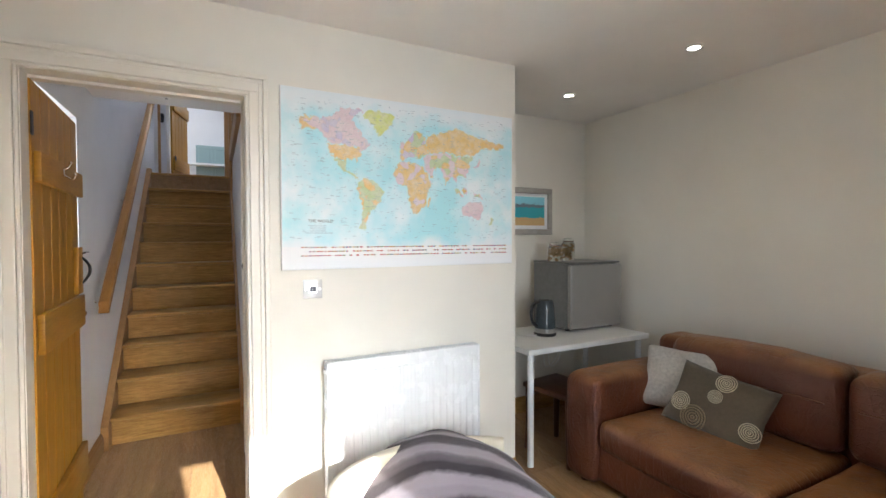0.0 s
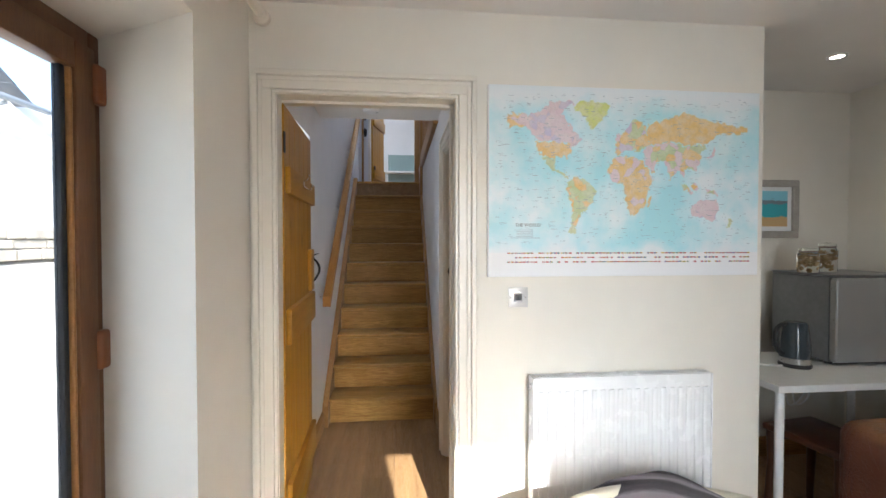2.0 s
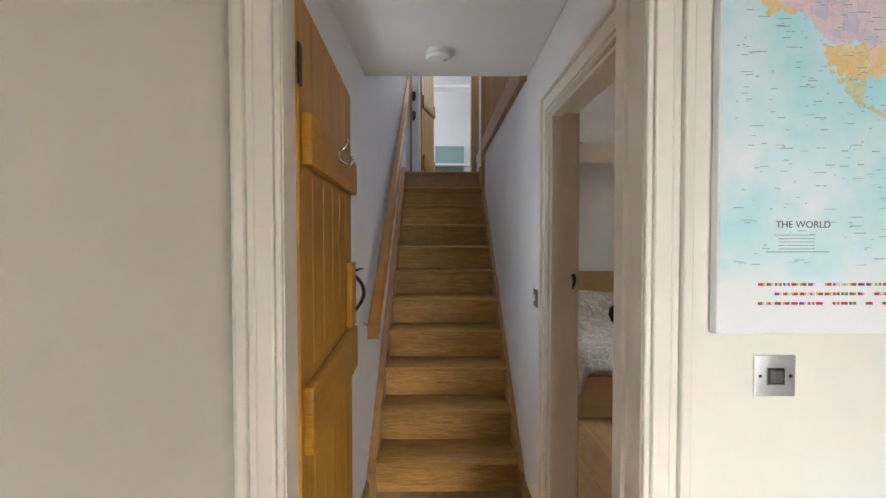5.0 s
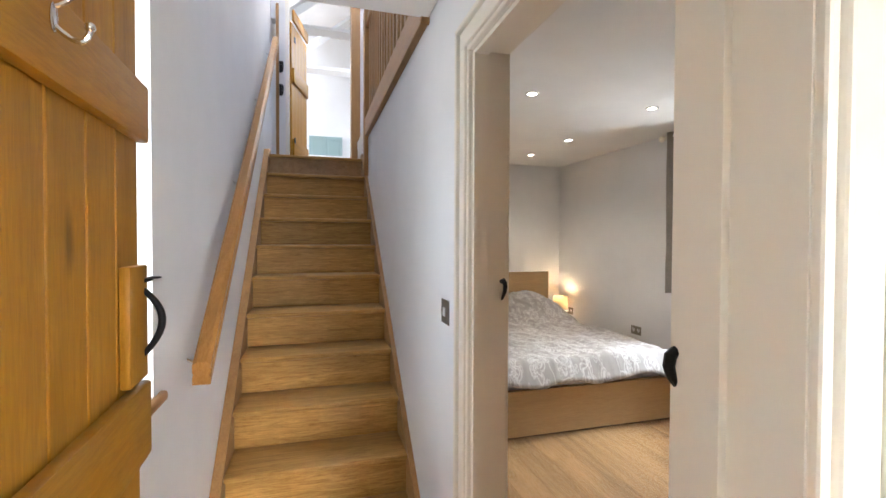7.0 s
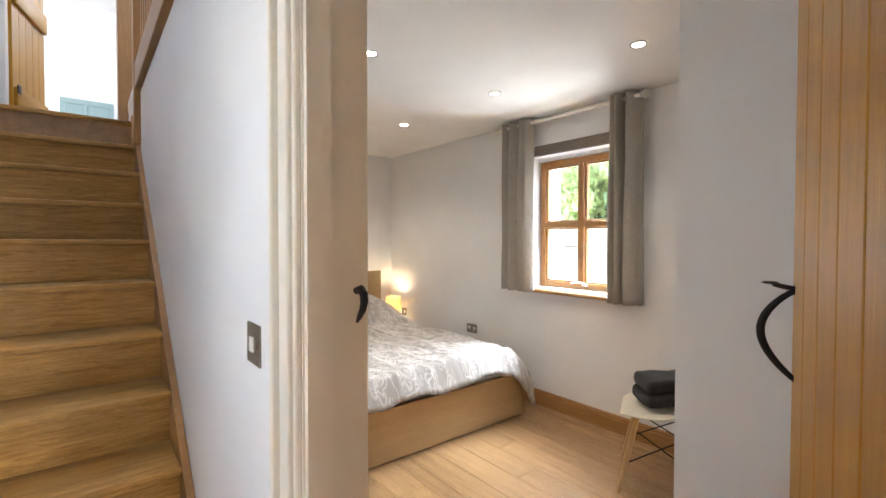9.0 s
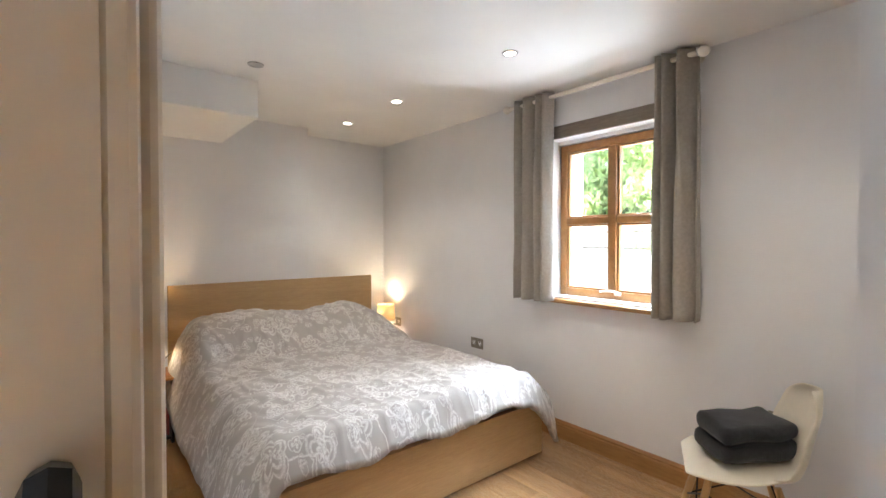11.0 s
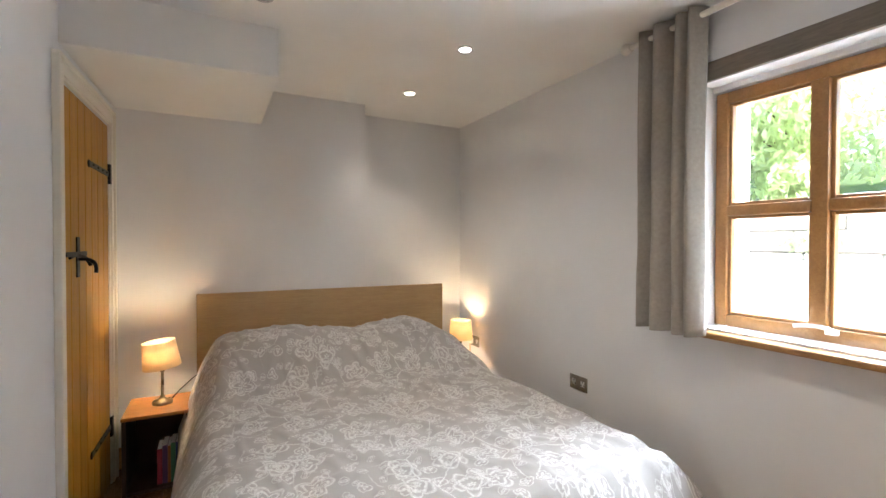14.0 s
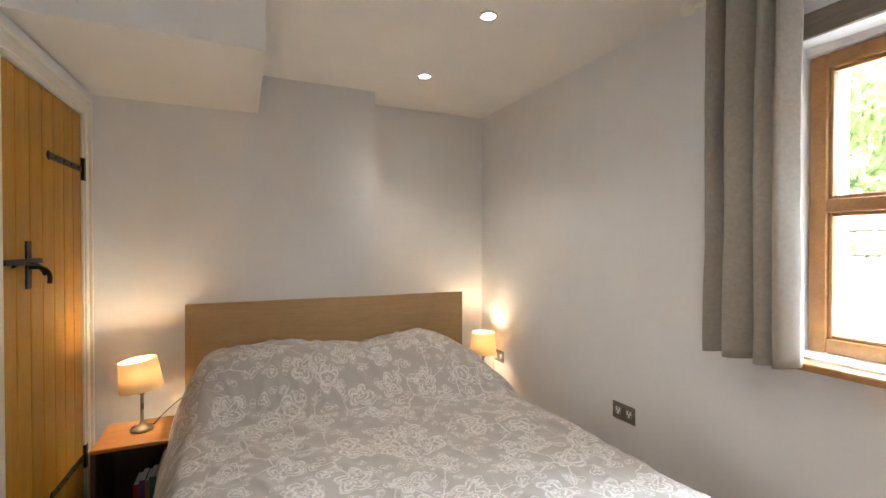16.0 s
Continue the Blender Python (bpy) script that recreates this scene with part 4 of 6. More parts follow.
cg = cushion("cushion", pose(2.70, 2.17, 0.60, 66, 0, -73), 0.42, 0.36, 0.13, M["cushion_grey"], "pale grey linen scatter cushion leaning in the sofa corner")
co = cushion("cushion", pose(2.60, 1.90, 0.56, 58, 8, -84), 0.46, 0.34, 0.12, M["cushion_olive"], "olive brown cushion with cream embroidered rosettes on the sofa")
for x, y, r, mat in ((-0.145, -0.06, 0.05, "cushion_motif"), (0.02, 0.11, 0.05, "cushion_motif"), (0.0, 0.025, 0.035, "cushion_motif"), (0.185, -0.07, 0.045, "cushion_motif"), (-0.06, -0.115, 0.065, "cushion_motif_dim")):
    bm = B()
    for k in range(5):
        rr = r * (k + 0.6) / 5
        pts = []
        for q in range(33):
            an = q * math.pi / 16
            a, b = x + rr * math.cos(an), y + rr * math.sin(an)
            u, v = min(1, abs(a / 0.23)), min(1, abs(b / 0.17))
            pts.append((a, b, 0.06 * max(0.0, (1 - u ** 4) * (1 - v ** 4)) ** 0.5 + 0.006))
        tube(bm, pts, r * 0.055, 5)
    part("rosette", bm, M[mat], co, "embroidered rosette", "all")

# table with fridge
table = thing("side_table", pose(0, 0, 0), "white table with round steel legs in the alcove", "table")
TX0, TX1, TY0, TY1 = 2.0, 3.06, 2.67, 3.28
part("tabletop", one_box(TX0, TX1, TY0, TY1, 0.705, 0.74, bevel=0.003), M["white_plastic"], table)
for x in (TX0 + 0.05, TX1 - 0.05):
    for y in (TY0 + 0.05, TY1 - 0.05):
        bm = B()
        rod(bm, (x, y, 0), (x, y, 0.705), 0.02, seg=20)
        part("leg", bm, M["gloss"], table, "", True)
fr = thing("mini_fridge", pose(0, 0, 0.74), "silver table-top fridge with grey sides on the table", "fridge")
FX0, FX1, FY0, FY1 = 2.58, 3.085, 2.935, 3.36
part("body", one_box(FX0, FX1, FY0 + 0.045, FY1, 0.015, 0.49, bevel=0.008), M["fridge_side"], fr, "", True)
part("door", one_box(FX0 + 0.002, FX1 - 0.002, FY0, FY0 + 0.04, 0.02, 0.485, bevel=0.01, seg=3), M["fridge_door"], fr, "silver fridge door", True)
part("door_edge", one_box(FX0 - 0.002, FX0 + 0.006, FY0 + 0.004, FY0 + 0.036, 0.03, 0.475, bevel=0.002), M["steel"], fr)
part("worktop", one_box(FX0 - 0.004, FX1 + 0.004, FY0 + 0.02, FY1, 0.491, 0.505, bevel=0.005), M["fridge_side"], fr)
for x in (FX0 + 0.04, FX1 - 0.04):
    bm = B()
    rod(bm, (x, FY0 + 0.08, 0), (x, FY0 + 0.08, 0.015), 0.018)
    part("foot", bm, M["black"], fr)
    bm = B()
    rod(bm, (x, FY1 - 0.05, 0), (x, FY1 - 0.05, 0.015), 0.018)
    part("foot", bm, M["black"], fr)

# stool under the table
stool = thing("stool", pose(2.36, 2.78, 0, 0, 0, 8), "dark-stained wooden stool below the table", "stool")
bm = B()
box(bm, -0.17, 0.17, -0.2, 0.2, 0.415, 0.45, bevel=0.01, seg=3)
part("seat", bm, M["dark_wood"], stool, "", True)
for x in (-0.14, 0.14):
    for y in (-0.17, 0.17):
        bm = B()
        tube(bm, [(x, y, 0.414), (x * 0.98, y * 0.98, 0.25), (x * 1.05, y * 1.05, 0.02), (x * 1.05, y * 1.05, 0.0)], 0.022, 10, [1.1, 1.0, 0.8, 0.8])
        part("leg", bm, M["dark_wood"], stool, "", True)
for y in (-0.165, 0.165):
    part("apron", one_box(-0.12, 0.12, y - 0.01, y + 0.01, 0.36, 0.414), M["dark_wood"], stool)

# glazed outside door of the lounge
gd = thing("door_glazed", pose(-0.84, 0.155, 0), "brown woodgrain glazed outside door with butt hinges", "door")
gd["kind"] = "structure"
for n, b, mat in (("frame", (-0.02, 0.03, 2.165, 2.245, 0, 2.12), "frame_dark"), ("frame", (-0.02, 0.03, 0.86, 0.94, 0, 2.12), "frame_dark"), ("frame", (-0.02, 0.03, 0.941, 2.164, 2.06, 2.12), "frame_dark"),
                  ("stile", (-0.01, 0.05, 2.075, 2.164, 0.02, 2.058), "frame_dark"), ("stile", (-0.01, 0.05, 0.942, 1.03, 0.02, 2.058), "frame_dark"), ("rail", (-0.01, 0.05, 1.031, 2.074, 1.97, 2.058), "frame_dark"), ("rail", (-0.01, 0.05, 1.031, 2.074, 0.02, 0.16), "frame_dark"),
                  ("bead", (0.0, 0.042, 2.06, 2.0745, 0.16, 1.97), "frame_wood"), ("gasket", (0.0, 0.03, 2.035, 2.0595, 0.16, 1.97), "gasket")):
    part(n, one_box(*b, bevel=0.006), M[mat], gd, "", True)
ob = part("pane", one_box(0.01, 0.016, 1.031, 2.035, 0.16, 1.97), M["glass"], gd)
ob.visible_shadow = False
for z in (1.95, 1.07):
    part("hinge", one_box(0.03, 0.066, 2.150, 2.205, z - 0.065, z + 0.065, bevel=0.012, seg=3), M["hinge_brown"], gd, "brown plastic hinge cover", True)

# ---- lamps and small fittings ----
def downlight(x, y, z, lit, group):
    dl = thing("downlight", pose(x, y, z), "recessed white ceiling downlight, lit" if lit else "recessed ceiling downlight, switched off", "downlight", group)
    bm = B()
    lathe(bm, [(0.030, -0.001), (0.031, -0.006), (0.043, -0.006), (0.046, -0.0005)], 28)
    part("rim", bm, M["steel"], dl, "", True)
    bm = B()
    bmesh.ops.create_circle(bm, cap_ends=True, segments=24, radius=0.031, matrix=Matrix.Translation((0, 0, -0.002)))
    part("bulb", bm, M["bulb"] if lit else M["steel"], dl)
    if lit:
        lamp("downlight_beam", "SPOT", look((x, y, z - 0.012), (x, y, 0)), 2.8 if y > 3.5 else 1.2, (1, 0.88, 0.72), radius=0.03, spot=radians(115))


for x, y in ((2.58, 2.03), (2.54, 2.92)):
    downlight(x, y, LC, True, "lounge downlights")
for x, y, lit in ((2.48, 4.12, 1), (2.455, 5.14, 1), (2.44, 6.25, 1), (2.447, 7.04, 1), (1.45, 5.10, 1), (1.42, 6.19, 0)):
    downlight(x, y, BC, bool(lit), "bedroom downlights")


def table_lamp(x, y, z, stem, r, h, tilt, name="table_lamp"):
    la = thing(name, pose(x, y, z), "bedside lamp with a lit linen drum shade on a metal stem", "lamp", "bedside lamps")
    bm = B()
    lathe(bm, [(0.0, 0.0), (0.052, 0.0), (0.052, 0.012), (0.048, 0.018), (0.030, 0.024), (0.014, 0.034), (0.008, 0.05), (0.0075, stem - 0.02), (0.012, stem - 0.018), (0.012, stem), (0.0, stem)], 28)
    part("stand", bm, M["brass"], la, "", True)
    q = pose(0, 0, stem + 0.01, *tilt)
    bm = B()
    lathe(bm, [(r, 0.0), (r * 0.86, h)], 40)
    sh = part("shade", bm, M["shade"], la, "cream linen shade", True, q)
    thicken(sh, 0.002, 0)
    bm = B()
    ball(bm, (0, 0, 0.055), 0.024, 14)
    bulb = part("bulb", bm, M["bulb"], la, "", True, q)
    lamp("lamp_bulb", "POINT", pose(x, y, z) @ q @ pose(0, 0, h * 0.55), 1.15, (1, 0.74, 0.44), radius=0.03)
    return la


table_lamp(0.958, 7.16, 0.45, 0.20, 0.096, 0.15, (0, -7, 0))
table_lamp(3.09, 7.45, 0.37, 0.18, 0.100, 0.16, (0, 0, 0))


def nightstand(x0, x1, y0, y1, z):
    ns = thing("nightstand", pose(x0, y0, 0), "open dark-sided bedside box with a warm wood top", "nightstand", "nightstands")
    w, d = x1 - x0, y1 - y0
    part("top", one_box(-0.004, w + 0.004, -0.004, d, z - 0.018, z, bevel=0.003), M["stand_wood"], ns)
    part("side", one_box(0, 0.018, 0, d, 0, z - 0.0185), M["stand_dark"], ns)
    part("side", one_box(w - 0.018, w, 0, d, 0, z - 0.0185), M["stand_dark"], ns)
    part("back", one_box(0.019, w - 0.019, d - 0.015, d, 0, z - 0.0185), M["stand_dark"], ns)
    part("shelf", one_box(0.019, w - 0.019, 0.004, d - 0.016, 0.03, 0.046), M["stand_dark"], ns)
    return ns


nightstand(0.79, 1.10, 6.98, 7.32, 0.45)
nightstand(2.96, 3.205, 7.33, 7.63, 0.37)

# ---- bedroom chair with towel ----
def shell_chair(m):
    ch = thing("chair", m, "cream moulded shell chair on beech dowel legs", "chair")
    bm = B()

    def f(u, v):
        # v runs from the front lip over the seat and up the back; the chair faces +y
        a = 2 * u - 1
        if v < 0.55:
            t = v / 0.55
            y, z = 0.21 - 0.36 * t, 0.435 - 0.02 * math.sin(math.pi * t)
            half = 0.20 + 0.035 * math.sin(math.pi * t) - (0.05 * (1 - t / 0.2) ** 2 if t < 0.2 else 0)
            z += 0.05 * abs(a) ** 3 * t - 0.02 * max(0, 1 - t / 0.15)
        else:
            t = (v - 0.55) / 0.45
            an = min(1, t / 0.35) * math.pi / 2
            y = -0.15 - 0.07 * math.sin(an) - 0.075 * max(0, t - 0.2)
            z = 0.435 + 0.07 * (1 - math.cos(an)) + 0.345 * max(0, t - 0.18)
            half = 0.235 - 0.05 * t - (0.13 * ((t - 0.72) / 0.28) ** 2.2 if t > 0.72 else 0)
            y += 0.075 * abs(a) ** 2.4 * (1 - 0.4 * t)
            z += 0.05 * abs(a) ** 3 * (1 - t)
        return (a * half, y, z)
    sheet(bm, 24, 40, f)
    thicken(part("shell", bm, M["shell"], ch, "", "all"), 0.006, 0)
    tops = [(-0.13, 0.12), (0.13, 0.12), (-0.13, -0.11), (0.13, -0.11)]
    feet = [(-0.225, 0.215), (0.225, 0.215), (-0.225, -0.23), (0.225, -0.23)]
    for (a, b), (c, d) in zip(tops, feet):
        bm = B()
        tube(bm, [(a, b, 0.41), ((a + c) / 2, (b + d) / 2, 0.21), (c, d, 0.0)], 0.016, 12, [0.85, 1.05, 0.72])
        part("leg", bm, M["beech"], ch, "", True)
    def on(i, t):
        (a, b), (c, d) = tops[i], feet[i]
        return Vector((a + (c - a) * t, b + (d - b) * t, 0.41 * (1 - t)))
    for i, j in ((0, 1), (2, 3), (0, 2), (1, 3)):
        for s, e in ((0.18, 0.62), (0.62, 0.18)):
            bm = B()
            rod(bm, on(i, s), on(j, e), 0.004, seg=8)
            part("strut", bm, M["iron"], ch, "black steel strut", True)
    return ch


CH = pose(2.80, 4.13, 0, 0, 0, 26)
shell_chair(CH)
tw = thing("towel", CH @ pose(0.085, -0.035, 0.449, 0, 0, -62), "folded charcoal towel lying on the chair seat", "towel")
def fold(z0, h, w, d, seed, name):
    bm = B()
    box(bm, -w / 2, w / 2, -d / 2, d / 2, z0, z0 + h, bevel=h * 0.42, seg=4)
    bmesh.ops.subdivide_edges(bm, edges=[e for e in bm.edges if e.calc_length() > 0.05], cuts=6, use_grid_fill=True)
    for v in bm.verts:
        v.co += Vector((1, 1, 0.8)) * 0.012 * N3.noise(v.co * 9 + Vector((seed, 0, 0))) + Vector((1, 1, 1)) * 0.003 * N3.noise(v.co * 60)
        v.co.z += 0.015 * v.co.x / w
    part(name, bm, M["towel"], tw, "", "all")
fold(0.0, 0.078, 0.34, 0.24, 1.0, "fold")
fold(0.080, 0.075, 0.33, 0.23, 5.0, "fold")

# ---- printed map ----
def land_material(name, tones):
    n = Nodes(name, 0.55)
    p = n.coord()
    w = n.add("ShaderNodeVectorMath", {0: p, 1: n.add("ShaderNodeVectorMath", {0: n.add("ShaderNodeTexNoise", {"Vector": p, "Scale": 40.0, "Detail": 3.0}).outputs["Color"], 1: (0.02, 0.02, 0.02)}, operation="MULTIPLY").outputs[0]}, operation="ADD").outputs[0]
    cell = n.add("ShaderNodeTexVoronoi", {"Vector": w, "Scale": 30.0}).outputs["Color"]
    pick = n.add("ShaderNodeSeparateXYZ", {0: cell}).outputs[0]
    col = n.mix(n.math("GREATER_THAN", pick, 0.45), tones[0], tones[1])
    col = n.mix(n.math("GREATER_THAN", pick, 0.78), col, tones[2])
    rim = n.add("ShaderNodeTexVoronoi", {"Vector": w, "Scale": 30.0}, feature="DISTANCE_TO_EDGE").outputs["Distance"]
    ink = n.math("MAXIMUM", n.span(n.noise(n.coord((1, 1, 2.5)), 210, 3), 0.55, 0.64), n.span(rim, 0.05, 0.02, 0.0, 0.45))
    col = n.mix(n.span(n.noise(p, 26, 3), 0.35, 0.7, 0.0, 0.45), col, (0.80, 0.78, 0.74))
    n.colour(n.mix(n.math("MULTIPLY", ink, 0.34), col, (0.30, 0.23, 0.21)))
    return n.mat


ORANGE, PINK, GREEN, LIME, LILAC = (0.80, 0.56, 0.22), (0.75, 0.60, 0.66), (0.55, 0.64, 0.36), (0.68, 0.74, 0.26), (0.62, 0.55, 0.70)
LANDS = {
    "north_america": ((PINK, PINK, LILAC), [(92, 150), (160, 135), (215, 125), (255, 85), (345, 78), (300, 130), (330, 165), (385, 225), (335, 262), (330, 236), (210, 232), (165, 180)]),
    "united_states": ((ORANGE, ORANGE, ORANGE), [(203, 234), (330, 238), (345, 252), (318, 305), (312, 290), (272, 295), (225, 285), (205, 262)]),
    "alaska": ((ORANGE, ORANGE, ORANGE), [(92, 140), (120, 130), (160, 136), (158, 184), (130, 176), (100, 190)]),
    "central_america": ((GREEN, GREEN, ORANGE), [(226, 288), (272, 298), (276, 335), (312, 352), (325, 372), (290, 355), (250, 322)]),
    "greenland": ((LIME, LIME, LIME), [(345, 95), (400, 75), (490, 85), (470, 140), (412, 183), (395, 140)]),
    "south_america": ((GREEN, GREEN, ORANGE), [(340, 365), (380, 370), (440, 415), (425, 465), (385, 500), (365, 545), (350, 585), (335, 570), (345, 480), (320, 410)]),
    "africa": ((ORANGE, ORANGE, PINK), [(510, 290), (560, 280), (620, 295), (640, 330), (670, 370), (640, 420), (640, 460), (600, 510), (570, 505), (555, 440), (550, 385), (500, 380), (482, 345)]),
    "europe": ((ORANGE, GREEN, LILAC), [(510, 270), (515, 235), (545, 195), (580, 145), (620, 150), (640, 190), (650, 240), (600, 265), (560, 260), (530, 280)]),
    "russia": ((ORANGE, ORANGE, ORANGE), [(640, 165), (720, 140), (800, 110), (900, 140), (990, 155), (1060, 165), (1050, 185), (940, 190), (890, 232), (800, 235), (740, 225), (650, 240)]),
    "asia": ((GREEN, PINK, ORANGE), [(650, 242), (740, 228), (800, 238), (888, 236), (860, 290), (850, 330), (800, 330), (792, 372), (770, 330), (740, 375), (715, 310), (690, 300), (665, 345), (630, 300), (625, 260)]),
    "australia": ((PINK, PINK, LILAC), [(825, 475), (870, 445), (930, 450), (945, 490), (915, 530), (860, 510), (830, 515)]),
    "new_zealand": ((GREEN, GREEN, LILAC), [(985, 520), (1003, 530), (985, 555), (968, 562), (978, 545)]),
    "madagascar": ((ORANGE, ORANGE, ORANGE), [(650, 445), (662, 430), (658, 470), (645, 478)]),
    "sumatra": ((ORANGE, GREEN, PINK), [(785, 380), (812, 405), (835, 425), (825, 430), (795, 402)]),
    "borneo": ((ORANGE, GREEN, PINK), [(825, 395), (850, 378), (858, 400), (838, 412)]),
    "new_guinea": ((GREEN, ORANGE, PINK), [(880, 402), (915, 410), (950, 432), (920, 428), (890, 418)]),
    "britain": ((PINK, PINK, PINK), [(512, 222), (524, 200), (536, 230), (520, 240)]),
    "japan": ((PINK, LILAC, PINK), [(890, 285), (915, 262), (918, 235), (926, 262), (905, 292)]),
}
MAT_CACHE = {}
TAKEN = set()
for order, (land, (tones, pts)) in enumerate(LANDS.items()):
    if tones not in MAT_CACHE:
        MAT_CACHE[tones] = land_material("printed_land", tones)
    bm = B()
    xs, ys = [q[0] for q in pts], [q[1] for q in pts]
    step = 2.6
    grid = {}
    for i in range(int((min(xs) - 12) / step), int((max(xs) + 12) / step)):
        for j in range(int((min(ys) - 12) / step), int((max(ys) + 12) / step)):
            px, py = i * step, j * step
            q = Vector((px, py, order * 3.0))
            wx = px + 11 * N3.noise(q * 0.05) + 6 * N3.noise(q * 0.16)
            wy = py + 11 * N3.noise(q * 0.05 + Vector((9, 3, 1))) + 6 * N3.noise(q * 0.16 + Vector((4, 8, 2)))
            within = False
            for k in range(len(pts)):
                (x1, y1), (x2, y2) = pts[k - 1], pts[k]
                if (y1 > wy) != (y2 > wy) and wx < (x2 - x1) * (wy - y1) / (y2 - y1) + x1:
                    within = not within
            if not within or not 26 < px < 1090 or (i, j) in TAKEN:
                continue
            TAKEN.add((i, j))
            corners = []
            for di, dj in ((0, 0), (1, 0), (1, 1), (0, 1)):
                key = (i + di, j + dj)
                if key not in grid:
                    grid[key] = bm.verts.new((MX0 + (key[0] * step - 20) / 868, 2.6288, MZ1 - (key[1] * step - 25) / 868))
                corners.append(grid[key])
            bm.faces.new(corners)
    part("printed_land", bm, MAT_CACHE[tones], wmap)


def flag_material():
    n = Nodes("printed_flags", 0.6)
    r = n.add("ShaderNodeNewGeometry").outputs["Random Per Island"]
    ramp = n.add("ShaderNodeValToRGB", {"Fac": r})
    ramp.color_ramp.interpolation = "CONSTANT"
    cols = ((0.45, 0.02, 0.03), (0.62, 0.58, 0.55), (0.04, 0.07, 0.28), (0.6, 0.4, 0.05), (0.05, 0.2, 0.08), (0.5, 0.04, 0.04), (0.40, 0.03, 0.05))
    e = ramp.color_ramp.elements
    e[0].color, e[1].color, e[1].position = (*cols[0], 1), (*cols[1], 1), 1 / 7
    for i, c in enumerate(cols[2:], 2):
        el = e.new(i / 7)
        el.color = (*c, 1)
    n.colour(ramp.outputs[0])
    return n.mat


bm = B()
for row in range(3):
    for i in range(66):
        x = MX0 + 0.085 + i * 0.0172
        z = MZ1 - 0.728 - row * 0.0195
        if x > MX1 - 0.05:
            break
        for k in range(3):
            if N3.noise(Vector((i * 1.7, row * 5.3, 0.4))) < 0.28:
                box(bm, x + k * 0.0046, x + k * 0.0046 + 0.0045, 2.6293, 2.6298, z - 0.0028, z + 0.0028)
tagged(part("printed_flags", bm, flag_material(), wmap, "three rows of tiny national flags"), "", "", "", "stuff")
INK = plain("printing_ink", (0.04, 0.05, 0.06), 0.6)
INK_PALE = plain("pale_printing_ink", (0.30, 0.36, 0.42), 0.6)


def words(text, m, size, mat, parent, name="lettering", align="CENTER"):
    cu = bpy.data.curves.new(name, "FONT")
    cu.body, cu.size, cu.align_x, cu.extrude = text, size, align, 0.0002
    ob = new(name, cu)
    cu.materials.append(mat)
    ob.parent, ob.matrix_basis = parent, m
    return ob


words("THE WORLD", pose(MX0 + 0.175, 2.6289, MZ1 - 0.612, 90, 0, 0), 0.0195, INK, wmap)
bm = B()
rng = random.Random(11)
for i in range(5):
    box(bm, MX0 + 0.125, MX0 + 0.2, 2.6290, 2.6294, MZ1 - 0.628 - i * 0.007, MZ1 - 0.6265 - i * 0.007)
box(bm, MX0 + 0.10, MX0 + 0.23, 2.6290, 2.6294, MZ1 - 0.6625, MZ1 - 0.6605)
for i in range(900):
    x, z, w = MX0 + 0.03 + rng.random() * 1.17, MZ1 - 0.03 - rng.random() * 0.66, 0.004 + rng.random() ** 2 * 0.022
    if x + w < MX1 - 0.02:
        box(bm, x, x + w, 2.6282, 2.6287, z, z + 0.0009 + 0.0008 * rng.random())
tagged(part("small_print", bm, INK_PALE, wmap), "", "", "", "stuff")

# ---- skirting ----
def skirting_run(name, x0, y0, x1, y1, nx, ny, mat, h=0.125, d=0.018):
    """A moulded board along a wall from one plan point to the other; (nx, ny) points into the room."""
    bm = B()
    prof = [(0, 0), (d, 0), (d, h - 0.035), (d * 0.72, h - 0.025), (d * 0.8, h - 0.016), (d * 0.4, h - 0.004), (0.003, h), (0, h)]
    a = [bm.verts.new((x0 + nx * q, y0 + ny * q, z)) for q, z in prof]
    b = [bm.verts.new((x1 + nx * q, y1 + ny * q, z)) for q, z in prof]
    bm.faces.new(a), bm.faces.new(b[::-1])
    for i in range(len(prof)):
        j = (i + 1) % len(prof)
        bm.faces.new((a[j], a[i], b[i], b[j]))
    return structure(name, bm, mat, "moulded oak skirting board", "skirting")


SK = M["oak_y"]
skirting_run("baseboard_window", WX - 0.0005, 3.63, WX - 0.0005, 7.71, -1, 0, SK)
skirting_run("baseboard_chimney", left_x(7.43), 7.4395, 2.247, 7.4395, 0, -1, M["oak"])
skirting_run("baseboard_recess", 2.247, 7.7145, 3.2, 7.7145, 0, -1, M["oak"])
skirting_run("baseboard_left", left_x(3.77), 3.77, left_x(6.37), 6.37, 1, 0, SK)
skirting_run("baseboard_bedroom_near", 1.84, 3.6255, 3.2, 3.6255, 0, 1, M["oak"])
skirting_run("baseboard_stair_left", HX0 + 0.0005, 2.82, HX0 + 0.0005, 4.18, 1, 0, SK)
skirting_run("baseboard_stair_right", HX1 - 0.0005, 3.76, HX1 - 0.0005, 4.18, -1, 0, SK)
skirting_run("baseboard_alcove", ALC_X, ALC_Y - 0.0005, LR, ALC_Y - 0.0005, 0, -1, M["oak"])
skirting_run("baseboard_lounge_right", LR - 0.0005, LY0, LR - 0.0005, ALC_Y, -1, 0, SK)
skirting_run("baseboard_map", 0.52, LY1 - 0.0005, ALC_X, LY1 - 0.0005, 0, -1, M["oak"])
skirting_run("baseboard_pier", 1.8145, 2.82, 1.8145, 3.62, -1, 0, SK)

